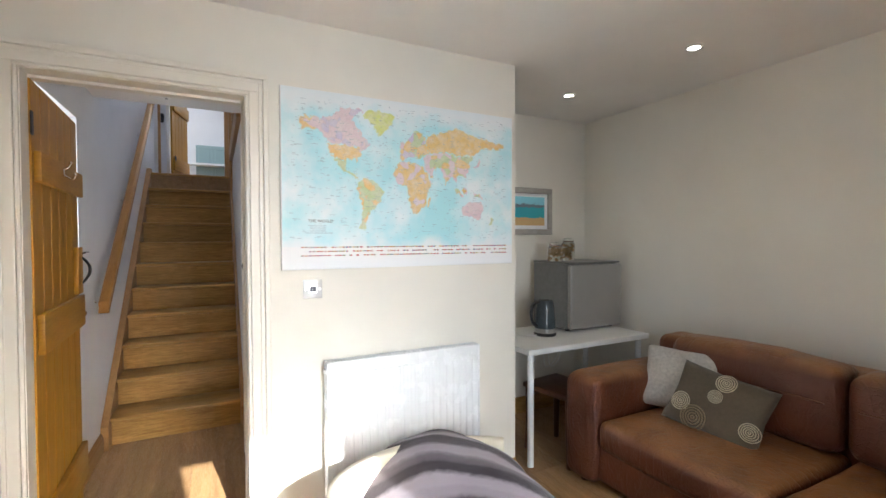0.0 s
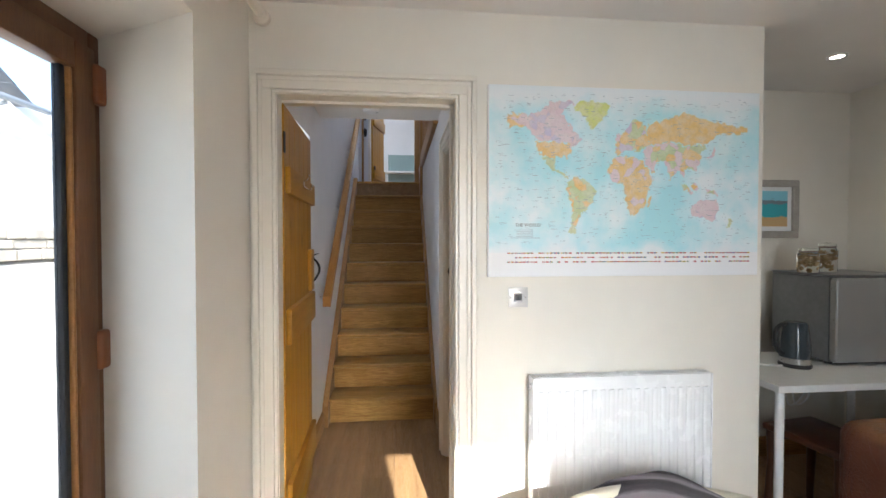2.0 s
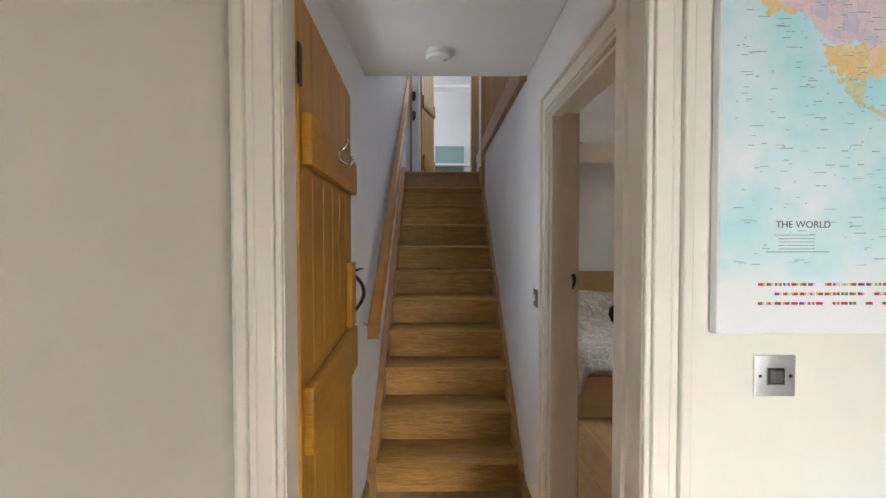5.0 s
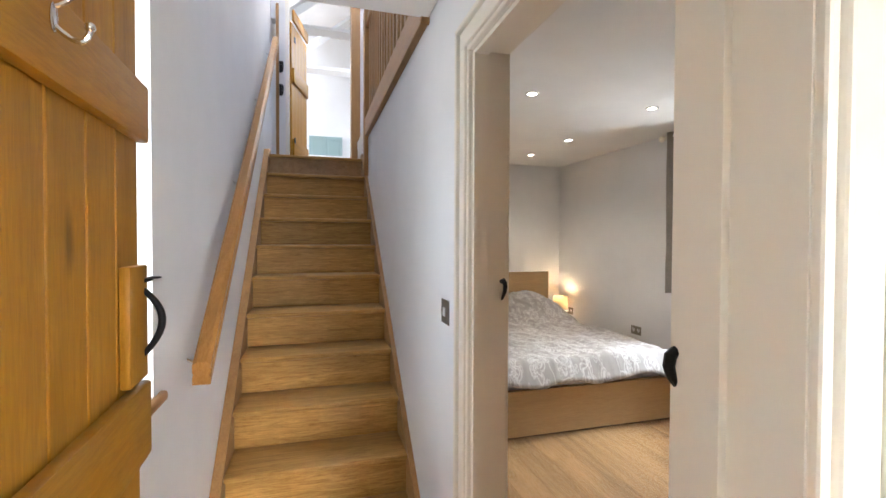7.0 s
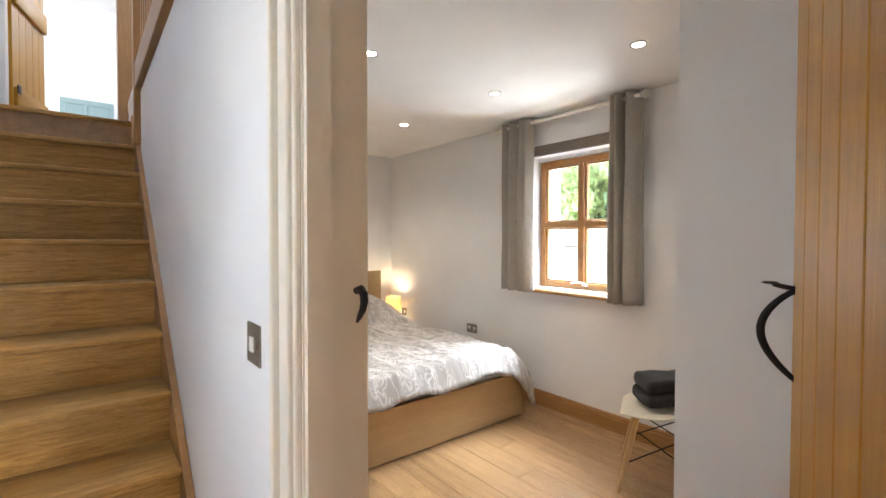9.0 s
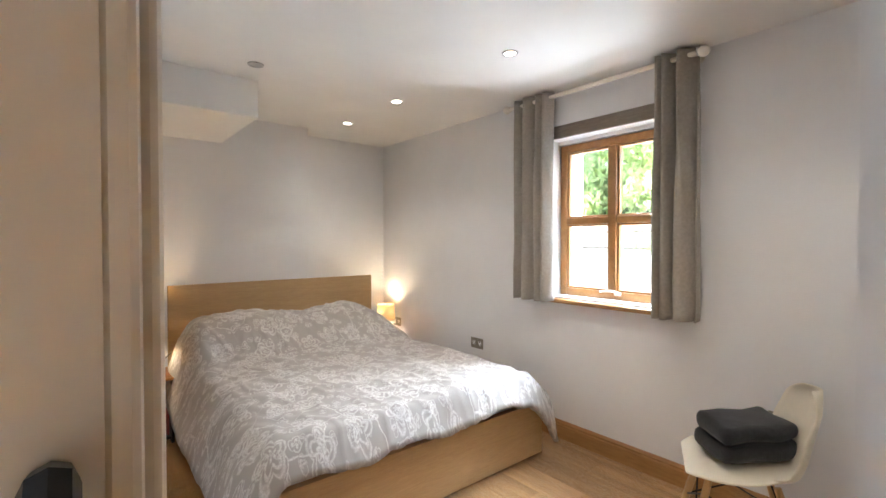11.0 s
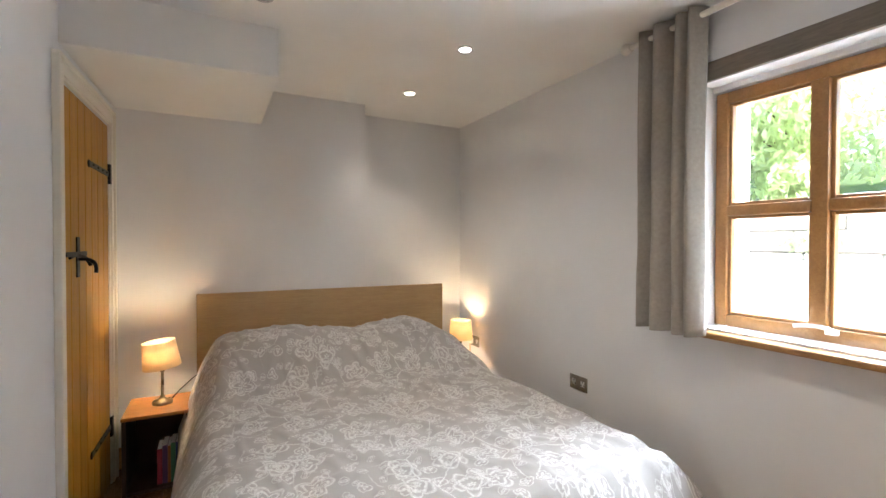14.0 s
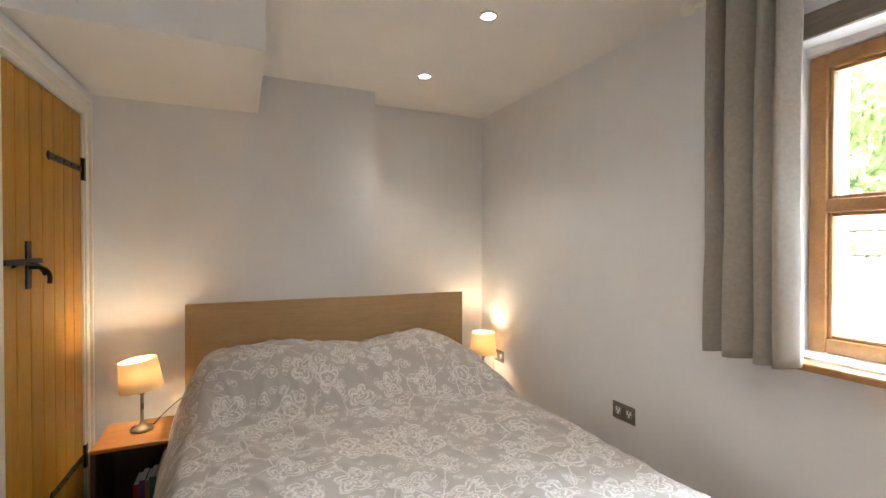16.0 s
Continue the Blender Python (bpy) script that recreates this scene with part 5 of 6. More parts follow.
# ---- switches and sockets ----
def plate(name, m, label, w, h, mat, kind):
    """A wall plate in local x-z, standing proud along -y."""
    ob = thing(name, m, label, "socket" if kind == "socket" else "light switch")
    part("plate", one_box(-w / 2, w / 2, -0.005, 0, -h / 2, h / 2, bevel=0.002), mat, ob, "", True)
    if kind == "rocker":
        part("surround", one_box(-0.019, 0.019, -0.008, -0.0052, -0.018, 0.018, bevel=0.001), M["chrome"], ob)
        for x in (-0.0075, 0.0075):
            part("rocker", one_box(x - 0.007, x + 0.007, -0.011, -0.0082, -0.013, 0.013, bevel=0.002), M["rocker_dark"], ob)
    elif kind == "single":
        part("rocker", one_box(-0.012, 0.012, -0.010, -0.0052, -0.016, 0.016, bevel=0.002), M["white_plastic"], ob)
    else:
        for s in (-1, 1):
            bm = B()
            for px, pz in ((0, 0.012), (-0.011, -0.008), (0.011, -0.008)):
                box(bm, s * 0.036 + px - 0.003, s * 0.036 + px + 0.003, -0.0056, -0.0052, pz - 0.006, pz + 0.006)
            part("pin_holes", bm, M["black"], ob)
            part("insert", one_box(s * 0.036 - 0.016, s * 0.036 + 0.016, -0.0054, -0.005, -0.016, 0.019), M["white_plastic"], ob)
            part("rocker", one_box(s * 0.009 - 0.006, s * 0.009 + 0.006, -0.009, -0.0052, 0.014, 0.030, bevel=0.001), M["steel_dark"], ob)
    for x in (-w / 2 + 0.012, w / 2 - 0.012):
        bm = B()
        rod(bm, (x, -0.0062, 0), (x, -0.005, 0), 0.0035)
        part("screw", bm, M["chrome"], ob)
    return ob


plate("light_switch", pose(0.725, 2.6548, 1.184), "brushed-steel double light switch below the map", 0.088, 0.088, M["switch_steel"], "rocker")
plate("light_switch", pose(HX1 - 0.0002, 3.925, 1.175, 0, 0, -90), "pewter light switch beside the bedroom door", 0.088, 0.088, M["steel_dark"], "single")
plate("socket", pose(WX - 0.0002, 6.205, 0.515, 0, 0, -90), "pewter double socket on the bedroom wall", 0.147, 0.088, M["steel_dark"], "socket")
so = plate("socket", pose(WX - 0.0002, 7.44, 0.53, 0, 0, -90), "pewter double socket with a lamp plug beside the bed", 0.147, 0.088, M["steel_dark"], "socket")
part("plug", one_box(-0.062, -0.018, -0.036, -0.0056, -0.026, 0.022, bevel=0.006), M["white_plastic"], so, "white plug", True)
plate("socket", pose(WX - 0.0002, 4.06, 0.51, 0, 0, -90), "pewter double socket behind the chair", 0.147, 0.088, M["steel_dark"], "socket")
plate("socket", pose(2.72, ALC_Y - 0.0002, 0.60), "white double socket under the alcove table", 0.147, 0.088, M["white_plastic"], "socket")

# ---- smoke alarm, coat hook, latch keeps ----
sm = thing("smoke_alarm", pose(0.02, 3.86, HC), "round white smoke alarm on the hall ceiling", "smoke alarm")
bm = B()
lathe(bm, [(0.0, 0), (0.052, 0), (0.054, -0.012), (0.050, -0.016), (0.058, -0.018), (0.060, -0.034), (0.052, -0.044), (0.022, -0.046), (0.020, -0.049), (0.0, -0.049)], 36)
part("body", bm, M["white_plastic"], sm, "", True)
bm = B()
for k in range(3):
    box(bm, 0.026 + k * 0.006, 0.029 + k * 0.006, -0.01, 0.01, -0.0475, -0.044)
part("grille", bm, M["black"], sm)
hk = thing("coat_hook", m_hook := pose(-0.305, 2.732, 0, 0, 0, 92.4) @ pose(0.34, -0.0385, 1.72) @ Matrix.Scale(0.75, 4), "chrome double coat hook on the open door", "hook")
bm = B()
ball(bm, (0, -0.003, 0.0), 0.012, 12, (1, 0.4, 2.2))
tube(bm, bend((0, -0.004, 0.02), (0, -0.03, 0.03), (0, -0.035, 0.055)), 0.005)
tube(bm, bend((0, -0.004, -0.015), (0, -0.05, -0.06), (0, -0.055, -0.012)), 0.005)
ball(bm, (0, -0.035, 0.058), 0.009, 10)
ball(bm, (0, -0.055, -0.01), 0.009, 10)
part("hook", bm, M["chrome"], hk, "", True)


def keep(m):
    k = thing("latch_keep", m, "black forged-iron latch keep on the door lining", "latch keep", "latch keeps")
    bm = B()
    tube(bm, [(0, -0.001, 0.022), (0, -0.016, 0.026), (0, -0.026, 0.019), (0, -0.0285, 0.006), (0, -0.024, -0.008), (0, -0.013, -0.022), (0, -0.002, -0.034)], 0.0065, 8, [1.1, 1.2, 1.2, 1.15, 1.0, 0.8, 0.45])
    part("keep", bm, M["iron"], k, "", True)


keep(pose(DX1 + 0.016, 2.7965, 1.285, 0, 0, -90) @ Matrix.Scale(0.9, 4))
keep(pose(left_x(BY1) - 0.012, BY1 - 0.0025, 1.285))
for z in (1.86, 0.22):
    part("butt_hinge", one_box(-0.012, 0.012, -0.018, -0.0125, z - 0.045, z + 0.045), M["iron"], d1, "black iron hinge")

# ---- hall window ----
hw = thing("window_hall", pose(0, 0, 0), "small oak-silled hall window in a white reveal", "window")
hw["kind"] = "structure"
for b in ((-0.64, -0.58, HW0, HW0 + 0.06, HWZ0, HWZ1), (-0.64, -0.58, HW1 - 0.06, HW1, HWZ0, HWZ1), (-0.64, -0.58, HW0 + 0.06, HW1 - 0.06, HWZ0, HWZ0 + 0.06), (-0.64, -0.58, HW0 + 0.06, HW1 - 0.06, HWZ1 - 0.06, HWZ1)):
    part("frame", one_box(*b, bevel=0.005), M["frame_wood"], hw)
ob = part("pane", one_box(-0.615, -0.609, HW0 + 0.06, HW1 - 0.06, HWZ0 + 0.06, HWZ1 - 0.06), M["glass"], hw)
ob.visible_shadow = False
part("sill", one_box(-0.579, -0.365, HW0 - 0.04, HW1 + 0.07, HWZ0 - 0.032, HWZ0 - 0.002, bevel=0.01, seg=3), M["oak_y"], hw, "", True)
# lounge south window
sw = thing("window_lounge", pose(0, LY0, 0), "tall woodgrain lounge window", "window")
sw["kind"] = "structure"
for b in ((0.70, 0.75, -0.2, -0.14, 0.35, 2.16), (1.31, 1.36, -0.2, -0.14, 0.35, 2.16), (0.75, 1.31, -0.2, -0.14, 0.35, 0.4), (0.75, 1.31, -0.2, -0.14, 2.12, 2.16)):
    part("frame", one_box(*b), M["frame_dark"], sw)
ob = part("pane", one_box(0.75, 1.31, -0.172, -0.166, 0.4, 2.12), M["glass"], sw)
ob.visible_shadow = False

# ---- lounge curtain pole ----
cp = thing("curtain_pole", pose(-0.33, 0, 2.31), "cream wooden curtain pole over the glazed door", "curtain pole")
bm = B()
rod(bm, (0, 0.7, 0), (0, 2.53, 0), 0.0175)
part("pole", bm, M["trim"], cp, "", True)
bm = B()
lathe(bm, [(0.0, -0.002), (0.022, 0.0), (0.026, 0.012), (0.022, 0.02), (0.030, 0.026), (0.033, 0.045), (0.026, 0.06), (0.0, 0.064)], 24)
part("finial", bm, M["trim"], cp, "", True, pose(0, 2.525, 0, -90, 0, 0))
bm = B()
rod(bm, (-0.079, 2.42, 0), (0, 2.42, 0), 0.011)
part("bracket", bm, M["trim"], cp, "", True)

# ---- alcove: picture, jars, kettle, cables ----
pic = thing("picture", pose(2.51, ALC_Y - 0.001, 1.64), "framed seaside print with a driftwood frame in the alcove", "picture")
W2, H2 = 0.325, 0.19
for b in ((-W2, W2, H2 - 0.045, H2), (-W2, W2, -H2, -H2 + 0.045)):
    part("frame", one_box(b[0], b[1], -0.028, 0, b[2], b[3], bevel=0.006), M["grey_frame"], pic)
for a, b in ((-W2, -W2 + 0.045), (W2 - 0.045, W2)):
    part("frame", one_box(a, b, -0.028, 0, -H2 + 0.0455, H2 - 0.0455, bevel=0.006), M["grey_frame"], pic)
part("mount", one_box(-W2 + 0.045, W2 - 0.045, -0.012, -0.004, -H2 + 0.045, H2 - 0.045), M["canvas"], pic)


def print_material():
    n = Nodes("seaside_print", 0.3)
    z = n.add("ShaderNodeSeparateXYZ", {0: n.coord()}).outputs[2]
    w = n.math("ADD", z, n.math("MULTIPLY", n.math("SUBTRACT", n.noise(n.coord((1, 1, 3)), 22, 3), 0.5), 0.05))
    c = n.mix(n.span(w, -0.055, -0.05), (0.62, 0.42, 0.2), (0.05, 0.42, 0.50))
    c = n.mix(n.span(w, 0.03, 0.036), c, (0.18, 0.22, 0.28))
    c = n.mix(n.span(w, 0.055, 0.06), c, (0.25, 0.62, 0.75))
    n.colour(c)
    return n.mat


part("print", one_box(-W2 + 0.075, W2 - 0.075, -0.0135, -0.0122, -H2 + 0.075, H2 - 0.072), print_material(), pic)


def jar(x, y, z, r, h):
    j = thing("storage_jar", pose(x, y, z), "clip-top glass jar filled with biscuits on the fridge", "jar", "storage jars")
    bm = B()
    lathe(bm, [(0, 0.001), (r * 0.94, 0.001), (r, 0.01), (r, h * 0.72), (r * 0.8, h * 0.8), (r * 0.8, h * 0.86)], 28)
    part("glass", bm, M["jar"], j, "", True)
    bm = B()
    lathe(bm, [(0, h * 0.865), (r * 0.86, h * 0.865), (r * 0.9, h * 0.9), (r * 0.86, h * 0.97), (0, h)], 28)
    part("lid", bm, M["jar"], j, "", True)
    bm = B()
    lathe(bm, [(r * 0.84, h * 0.845), (r * 0.9, h * 0.852), (r * 0.84, h * 0.862)], 28)
    part("seal", bm, M["hinge_brown"], j, "orange rubber seal")
    rg = random.Random(int(x * 1000))
    bm = B()
    for k in range(40):
        a, q = rg.random() * 6.28, r * 0.72 * math.sqrt(rg.random())
        m = Matrix.LocRotScale((q * math.cos(a), q * math.sin(a), 0.014 + h * 0.62 * rg.random()), Euler((rg.random() * 3, rg.random() * 3, rg.random() * 3)), (1, 1, 0.35))
        bmesh.ops.create_icosphere(bm, subdivisions=1, radius=0.013, matrix=m)
    tagged(part("biscuits", bm, M["veneer"], j, "pale biscuits in the jar"), "", "", "", "stuff")
    bm = B()
    tube(bm, [(r * 1.0, 0.0, h * 0.5), (r * 1.12, 0, h * 0.66), (r * 0.92, 0, h * 0.9)], 0.0025, 6)
    tube(bm, [(r * 0.82 * math.cos(k * math.pi / 12), r * 0.82 * math.sin(k * math.pi / 12), h * 0.83) for k in range(25)], 0.002, 6)
    part("clip", bm, M["chrome"], j, "wire clip", True)


jar(2.60, 3.13, 1.246, 0.054, 0.145)
jar(2.765, 3.17, 1.246, 0.05, 0.175)

kt = thing("kettle", pose(2.38, 2.98, 0.74), "smoked grey jug kettle with a steel base on the table", "kettle")
bm = B()
lathe(bm, [(0, 0.0), (0.075, 0.0), (0.078, 0.012), (0.072, 0.02), (0, 0.02)], 32)
part("base", bm, M["black"], kt, "", True)
bm = B()
lathe(bm, [(0.071, 0.021), (0.073, 0.05)], 32)
part("band", bm, M["steel"], kt, "steel band", True)
bm = B()
lathe(bm, [(0, 0.052), (0.072, 0.052), (0.070, 0.12), (0.062, 0.20), (0.056, 0.235), (0.05, 0.245), (0, 0.25)], 32)
part("jug", bm, plain("smoked_plastic", (0.06, 0.075, 0.085), 0.12), kt, "", True)
bm = B()
tube(bm, bend((-0.05, 0.0, 0.235), (-0.13, 0, 0.24), (-0.12, 0, 0.15)) + bend((-0.12, 0, 0.145), (-0.115, 0, 0.08), (-0.07, 0, 0.07)), 0.011)
part("handle", bm, M["black"], kt, "", True)
cb = thing("cable", pose(0, 0, 0), "white mains cable from the kettle base", "cable")
bm = B()
tube(bm, bend((2.31, 2.98, 0.746), (2.15, 2.95, 0.746), (2.14, 3.2, 0.75), 14) + bend((2.14, 3.21, 0.75), (2.13, 3.3, 0.80), (2.2, 3.32, 0.95), 10) + bend((2.2, 3.325, 0.96), (2.3, 3.335, 1.02), (2.36, 3.34, 0.88), 8), 0.005)
part("lead", bm, M["white_plastic"], cb, "", "all")
cb2 = thing("cable", pose(0, 0, 0), "looped white cables with plugs below the table", "cable")
for q in (0.0, 0.05):
    bm = B()
    tube(bm, bend((2.69 + q, 3.35, 0.60), (2.60 + q, 3.30, 0.30), (2.75 + q, 3.32, 0.42), 14) + bend((2.755 + q, 3.32, 0.425), (2.86, 3.33, 0.52), (2.85, 3.335, 0.70), 10), 0.0045)
    part("lead", bm, M["white_plastic"], cb2, "", "all")
    part("plug", one_box(2.665 + q, 2.71 + q, 3.335, 3.3735, 0.575, 0.625, bevel=0.006), M["white_plastic"], cb2)

# ---- lamp leads, books ----
ld = thing("cable", pose(0, 0, 0), "thin flex from the bedside lamp", "cable")
bm = B()
tube(bm, bend((1.0, 7.17, 0.462), (1.06, 7.20, 0.53), (1.13, 7.3, 0.555), 12), 0.003)
part("lead", bm, M["black"], ld, "", "all")
ld2 = thing("cable", pose(0, 0, 0), "hanging flex of the lamp plug", "cable")
bm = B()
tube(bm, [(3.195, 7.475 + 0.006 * math.sin(k), 0.51 - k * 0.024) for k in range(10)], 0.003)
tube(bm, [(3.19, 7.462 - 0.005 * math.sin(k), 0.51 - k * 0.024) for k in range(10)], 0.0025)
part("lead", bm, M["sheet"], ld2, "", "all")
rng = random.Random(5)
x = 1.075
for c in ((0.30, 0.03, 0.03), (0.04, 0.08, 0.22), (0.05, 0.2, 0.12), (0.35, 0.12, 0.04), (0.10, 0.05, 0.16), (0.25, 0.02, 0.05)):
    t = 0.014 + rng.random() * 0.012
    bk = thing("book", pose(x - t, 7.02, 0.046), "upright paperback in the bedside box", "book", "bedside books")
    h = 0.19 + rng.random() * 0.03
    part("cover", one_box(0.0005, t - 0.0005, 0, 0.13, 0, h, bevel=0.002), plain("book_cover", c, 0.4), bk)
    part("pages", one_box(0.002, t - 0.002, 0.004, 0.1305, h, h + 0.0008), M["canvas"], bk)
    x -= t

# ---- throw over a chair ----
tc = thing("armchair", pose(0, 0, 0), "low cream tub chair in front of the radiator", "armchair")
bm = B()


def tub(u, v):
    a = math.radians(150 + 170 * u)
    r = 0.45 + 0.02 * math.sin(v * 3.14)
    z = 0.05 + (0.55 - 0.10 * abs(2 * u - 1) ** 2 * 0) * v
    return (1.12 + r * math.cos(a), 1.98 - r * 0.72 * math.sin(a) * 1.0 * 0.9, z * (0.95 - 0.10 * u))


sheet(bm, 30, 6, tub)
thicken(part("shell", bm, M["shell"], tc, "", "all"), 0.05, 0)
bm = B()
box(bm, 0.74, 1.44, 1.62, 2.27, 0.06, 0.40, bevel=0.08, seg=4)
part("seat", bm, M["cushion_grey"], tc, "", True)
for px, py in ((0.82, 1.70), (1.36, 1.70), (0.82, 2.17), (1.36, 2.17)):
    bm = B()
    rod(bm, (px, py, 0), (px, py, 0.062), 0.02)
    part("foot", bm, M["dark_wood"], tc)
bm = B()


def drape(u, v):
    a, b = 2 * u - 1, 2 * v - 1
    x, y = 1.14 + 0.43 * a, 1.97 + 0.40 * b
    d = max(abs(a) ** 2.3 * 0.9, 0)
    z = 0.575 - 0.30 * abs(a - 0.02) ** 2.4 - 0.05 * max(0, -b) - 0.05 * max(0, b) ** 3
    if a > 0.7:
        z -= 0.3 * (a - 0.7) ** 1.3
    if b < -0.75:
        z -= 0.5 * (-0.75 - b)
    z += 0.016 * N3.noise(Vector((x * 5, y * 5, 2))) + 0.012 * (1 - abs(N3.noise(Vector((x * 4 + y * 6, y * 3 - x * 5, 6)))))
    return (x + 0.02 * N3.noise(Vector((y * 6, z * 5, 0))), y + 0.02 * N3.noise(Vector((x * 6, 3, z * 5))), z)


sheet(bm, 80, 60, drape)
th = part("throw_blanket", bm, M["throw"], None, "", "all")
thicken(th, 0.015, -1)
tagged(th, "fuzzy purple-brown and white striped throw over the chair", "blanket")

# ---- upper room at the head of the stairs ----
f4 = casing("door_frame_upper", None, "oak door frame at the head of the stairs")
part("jamb", one_box(0.44, 0.535, 7.36, 7.52, UP, UP + 2.03), M["oak_z"], f4)
part("casing_strip", one_box(-0.335, -0.305, 7.37, 7.399, UP, 3.9), M["oak_z"], f4, "narrow oak strip beside the landing door")
part("jamb", one_box(-0.24, -0.205, 7.36, 7.52, UP, UP + 2.03), M["trim"], f4)
part("head", one_box(-0.205, 0.44, 7.36, 7.52, UP + 1.97, UP + 2.03), M["oak_z"], f4)
d4 = ledged_door("door_upper", pose(-0.2, 7.56, UP, 0, 0, 76), 0.62, 1.62, "open boarded oak door at the head of the stairs", -1, 5)
for z in (0.3, 1.4):
    part("strap_hinge", one_box(0.0, 0.05, -0.045, -0.0385, z, z + 0.06), M["iron"], d4, "black iron hinge")
kc = thing("kitchen_cupboard", pose(0.27, 11.3, UP - 0.04), "sage green panelled cupboard in the upper room", "cupboard")
part("carcass", one_box(-0.31, 0.31, 0, 0.195, 0, 1.27), M["sage"], kc)
for x in (-0.155, 0.155):
    dr = part("door", one_box(x - 0.15, x + 0.15, -0.02, -0.001, 0.45, 1.25), M["sage"], kc)
    for a, b, c, d in ((x - 0.15, x + 0.15, 1.19, 1.25), (x - 0.15, x + 0.15, 0.45, 0.51), (x - 0.15, x - 0.10, 0.51, 1.19), (x + 0.10, x + 0.15, 0.51, 1.19)):
        part("panel_rail", one_box(a, b, -0.03, -0.0205, c, d, bevel=0.003), M["sage"], dr)
part("worktop", one_box(-0.6, 0.5, -0.25, -0.03, 0.82, 0.86), M["white_plastic"], kc)
tr = thing("roof_truss", pose(0, 0, 0), "white painted roof trusses in the upper room", "roof truss")
for y in (8.9, 10.4):
    for s in (-1, 1):
        bm = B()
        rod(bm, (0.7 + s * 2.2, y, 3.55), (0.7, y, 5.3), 0.07, seg=4)
        part("rafter", bm, M["white_wall"], tr)
    bm = B()
    rod(bm, (-1.2, y, 4.35), (2.6, y, 4.35), 0.07, seg=4)
    part("tie_beam", bm, M["white_wall"], tr)
# latches beside the landing door
bm = B()
for z in (3.0, 3.24):
    tube(bm, bend((-0.29, 7.36, z + 0.04), (-0.25, 7.30, z + 0.07), (-0.27, 7.33, z - 0.06)), 0.008)
    box(bm, -0.30, -0.275, 7.352, 7.361, z - 0.06, z + 0.06)
part("latch", bm, M["iron"], f4, "black iron latch on the jamb", True)

# ---- outdoors ----
def ground_material():
    n = Nodes("paving_and_grass", 0.9)
    p = n.coord()
    big = n.noise(p, 0.5, 5)
    fine = n.noise(p, 9, 4)
    x = n.add("ShaderNodeSeparateXYZ", {0: p}).outputs[0]
    grass = n.mix(fine, (0.05, 0.09, 0.02), (0.11, 0.16, 0.04))
    stone = n.mix(n.span(big, 0.3, 0.7), (0.50, 0.47, 0.42), (0.64, 0.60, 0.54))
    n.colour(n.mix(n.span(n.math("ADD", x, n.math("MULTIPLY", big, 2.0)), 8.8, 9.6), stone, grass))
    n.bump(fine, 0.5, 0.03)
    return n.mat


bm = B()
sheet(bm, 40, 40, lambda u, w: ((u - 0.5) * 400, (w - 0.5) * 400, -0.12))
structure("ground", bm, ground_material(), "pale paving and grass outside the house", "ground")


def stone_wall(name, x, y0, y1, z0, z1, depth, label, seed, row=0.16, length=0.34):
    rg = random.Random(seed)
    w = thing(name, pose(0, 0, 0), label, "stone wall")
    w["kind"] = "structure"
    part("core", one_box(x, x + depth, y0, y1, z0, z1 - 0.02), STONE_DARK, w)
    z = z0
    while z < z1 - 0.05:
        h = min(row * (0.7 + 0.6 * rg.random()), z1 - z)
        y = y0
        while y < y1 - 0.04:
            l = min(length * (0.5 + rg.random()), y1 - y)
            bm = B()
            o = 0.03 * rg.random()
            box(bm, x - 0.05 - o if depth > 0 else x - 0.05, x + depth + 0.05 + o, y + 0.006, y + l - 0.006, z + 0.006, z + h - 0.006, bevel=0.02, seg=1)
            for v in bm.verts:
                v.co += Vector((1, 1, 1)) * 0.02 * N3.noise(v.co * 7)
            part("stone", bm, STONE, w)
            y += l
        z += h
    return w


STONE = plain("pale_limestone", (0.55, 0.50, 0.42), 0.9, 0, 6, 0.25, 0.6)
STONE_DARK = plain("shaded_mortar", (0.22, 0.19, 0.15), 0.95, 0, 12, 0.3, 0.5)
# white house across the courtyard
SLATE = plain("grey_slate", (0.10, 0.115, 0.14), 0.5, 0, 8, 0.2, 0.3)
RENDERED = paint("white_render", (0.78, 0.77, 0.75), 0.85, 0.05, 0.4, 30)
hs = thing("house", pose(-7.2, 1.15, 0.15), "white rendered house with slate roof and brick chimney", "house")
part("wall", one_box(-3.0, 0, 4.0, 14.0, 1.5, 3.95), RENDERED, hs)
bm = B()
prism(bm, [(-3.0, 4.0), (0.0, 4.0), (0.0, 4.2), (-3.0, 4.2)], 3.95, 5.0)
part("gable", bm, RENDERED, hs)
for k in range(9):
    y = 5.2 + k * 0.42
    bm = B()
    z = 6.3 - k * 0.262
    v = [bm.verts.new(q) for q in ((-3.3, y, z), (0.35, y, z), (0.35, y + 0.5, z - 0.30), (-3.3, y + 0.5, z - 0.30), (-3.3, y, z - 0.04), (0.35, y, z - 0.04), (0.35, y + 0.5, z - 0.34), (-3.3, y + 0.5, z - 0.34))]
    for f in ((0, 1, 2, 3), (7, 6, 5, 4), (0, 4, 5, 1), (1, 5, 6, 2), (2, 6, 7, 3), (3, 7, 4, 0)):
        bm.faces.new([v[i] for i in f])
    part("slate_course", bm, SLATE, hs)
bm = B()
prism(bm, [(-3.0, 4.2), (-0.02, 4.2), (-0.02, 9.0), (-3.0, 9.0)], 3.95, 4.0)
part("eaves_board", bm, M["gloss"], hs)
bm = B()
v = [bm.verts.new(q) for q in ((-0.01, 4.2, 3.99), (-0.01, 8.75, 3.99), (-0.01, 5.2, 6.2), (-0.01, 4.2, 6.2))]
bm.faces.new(v)
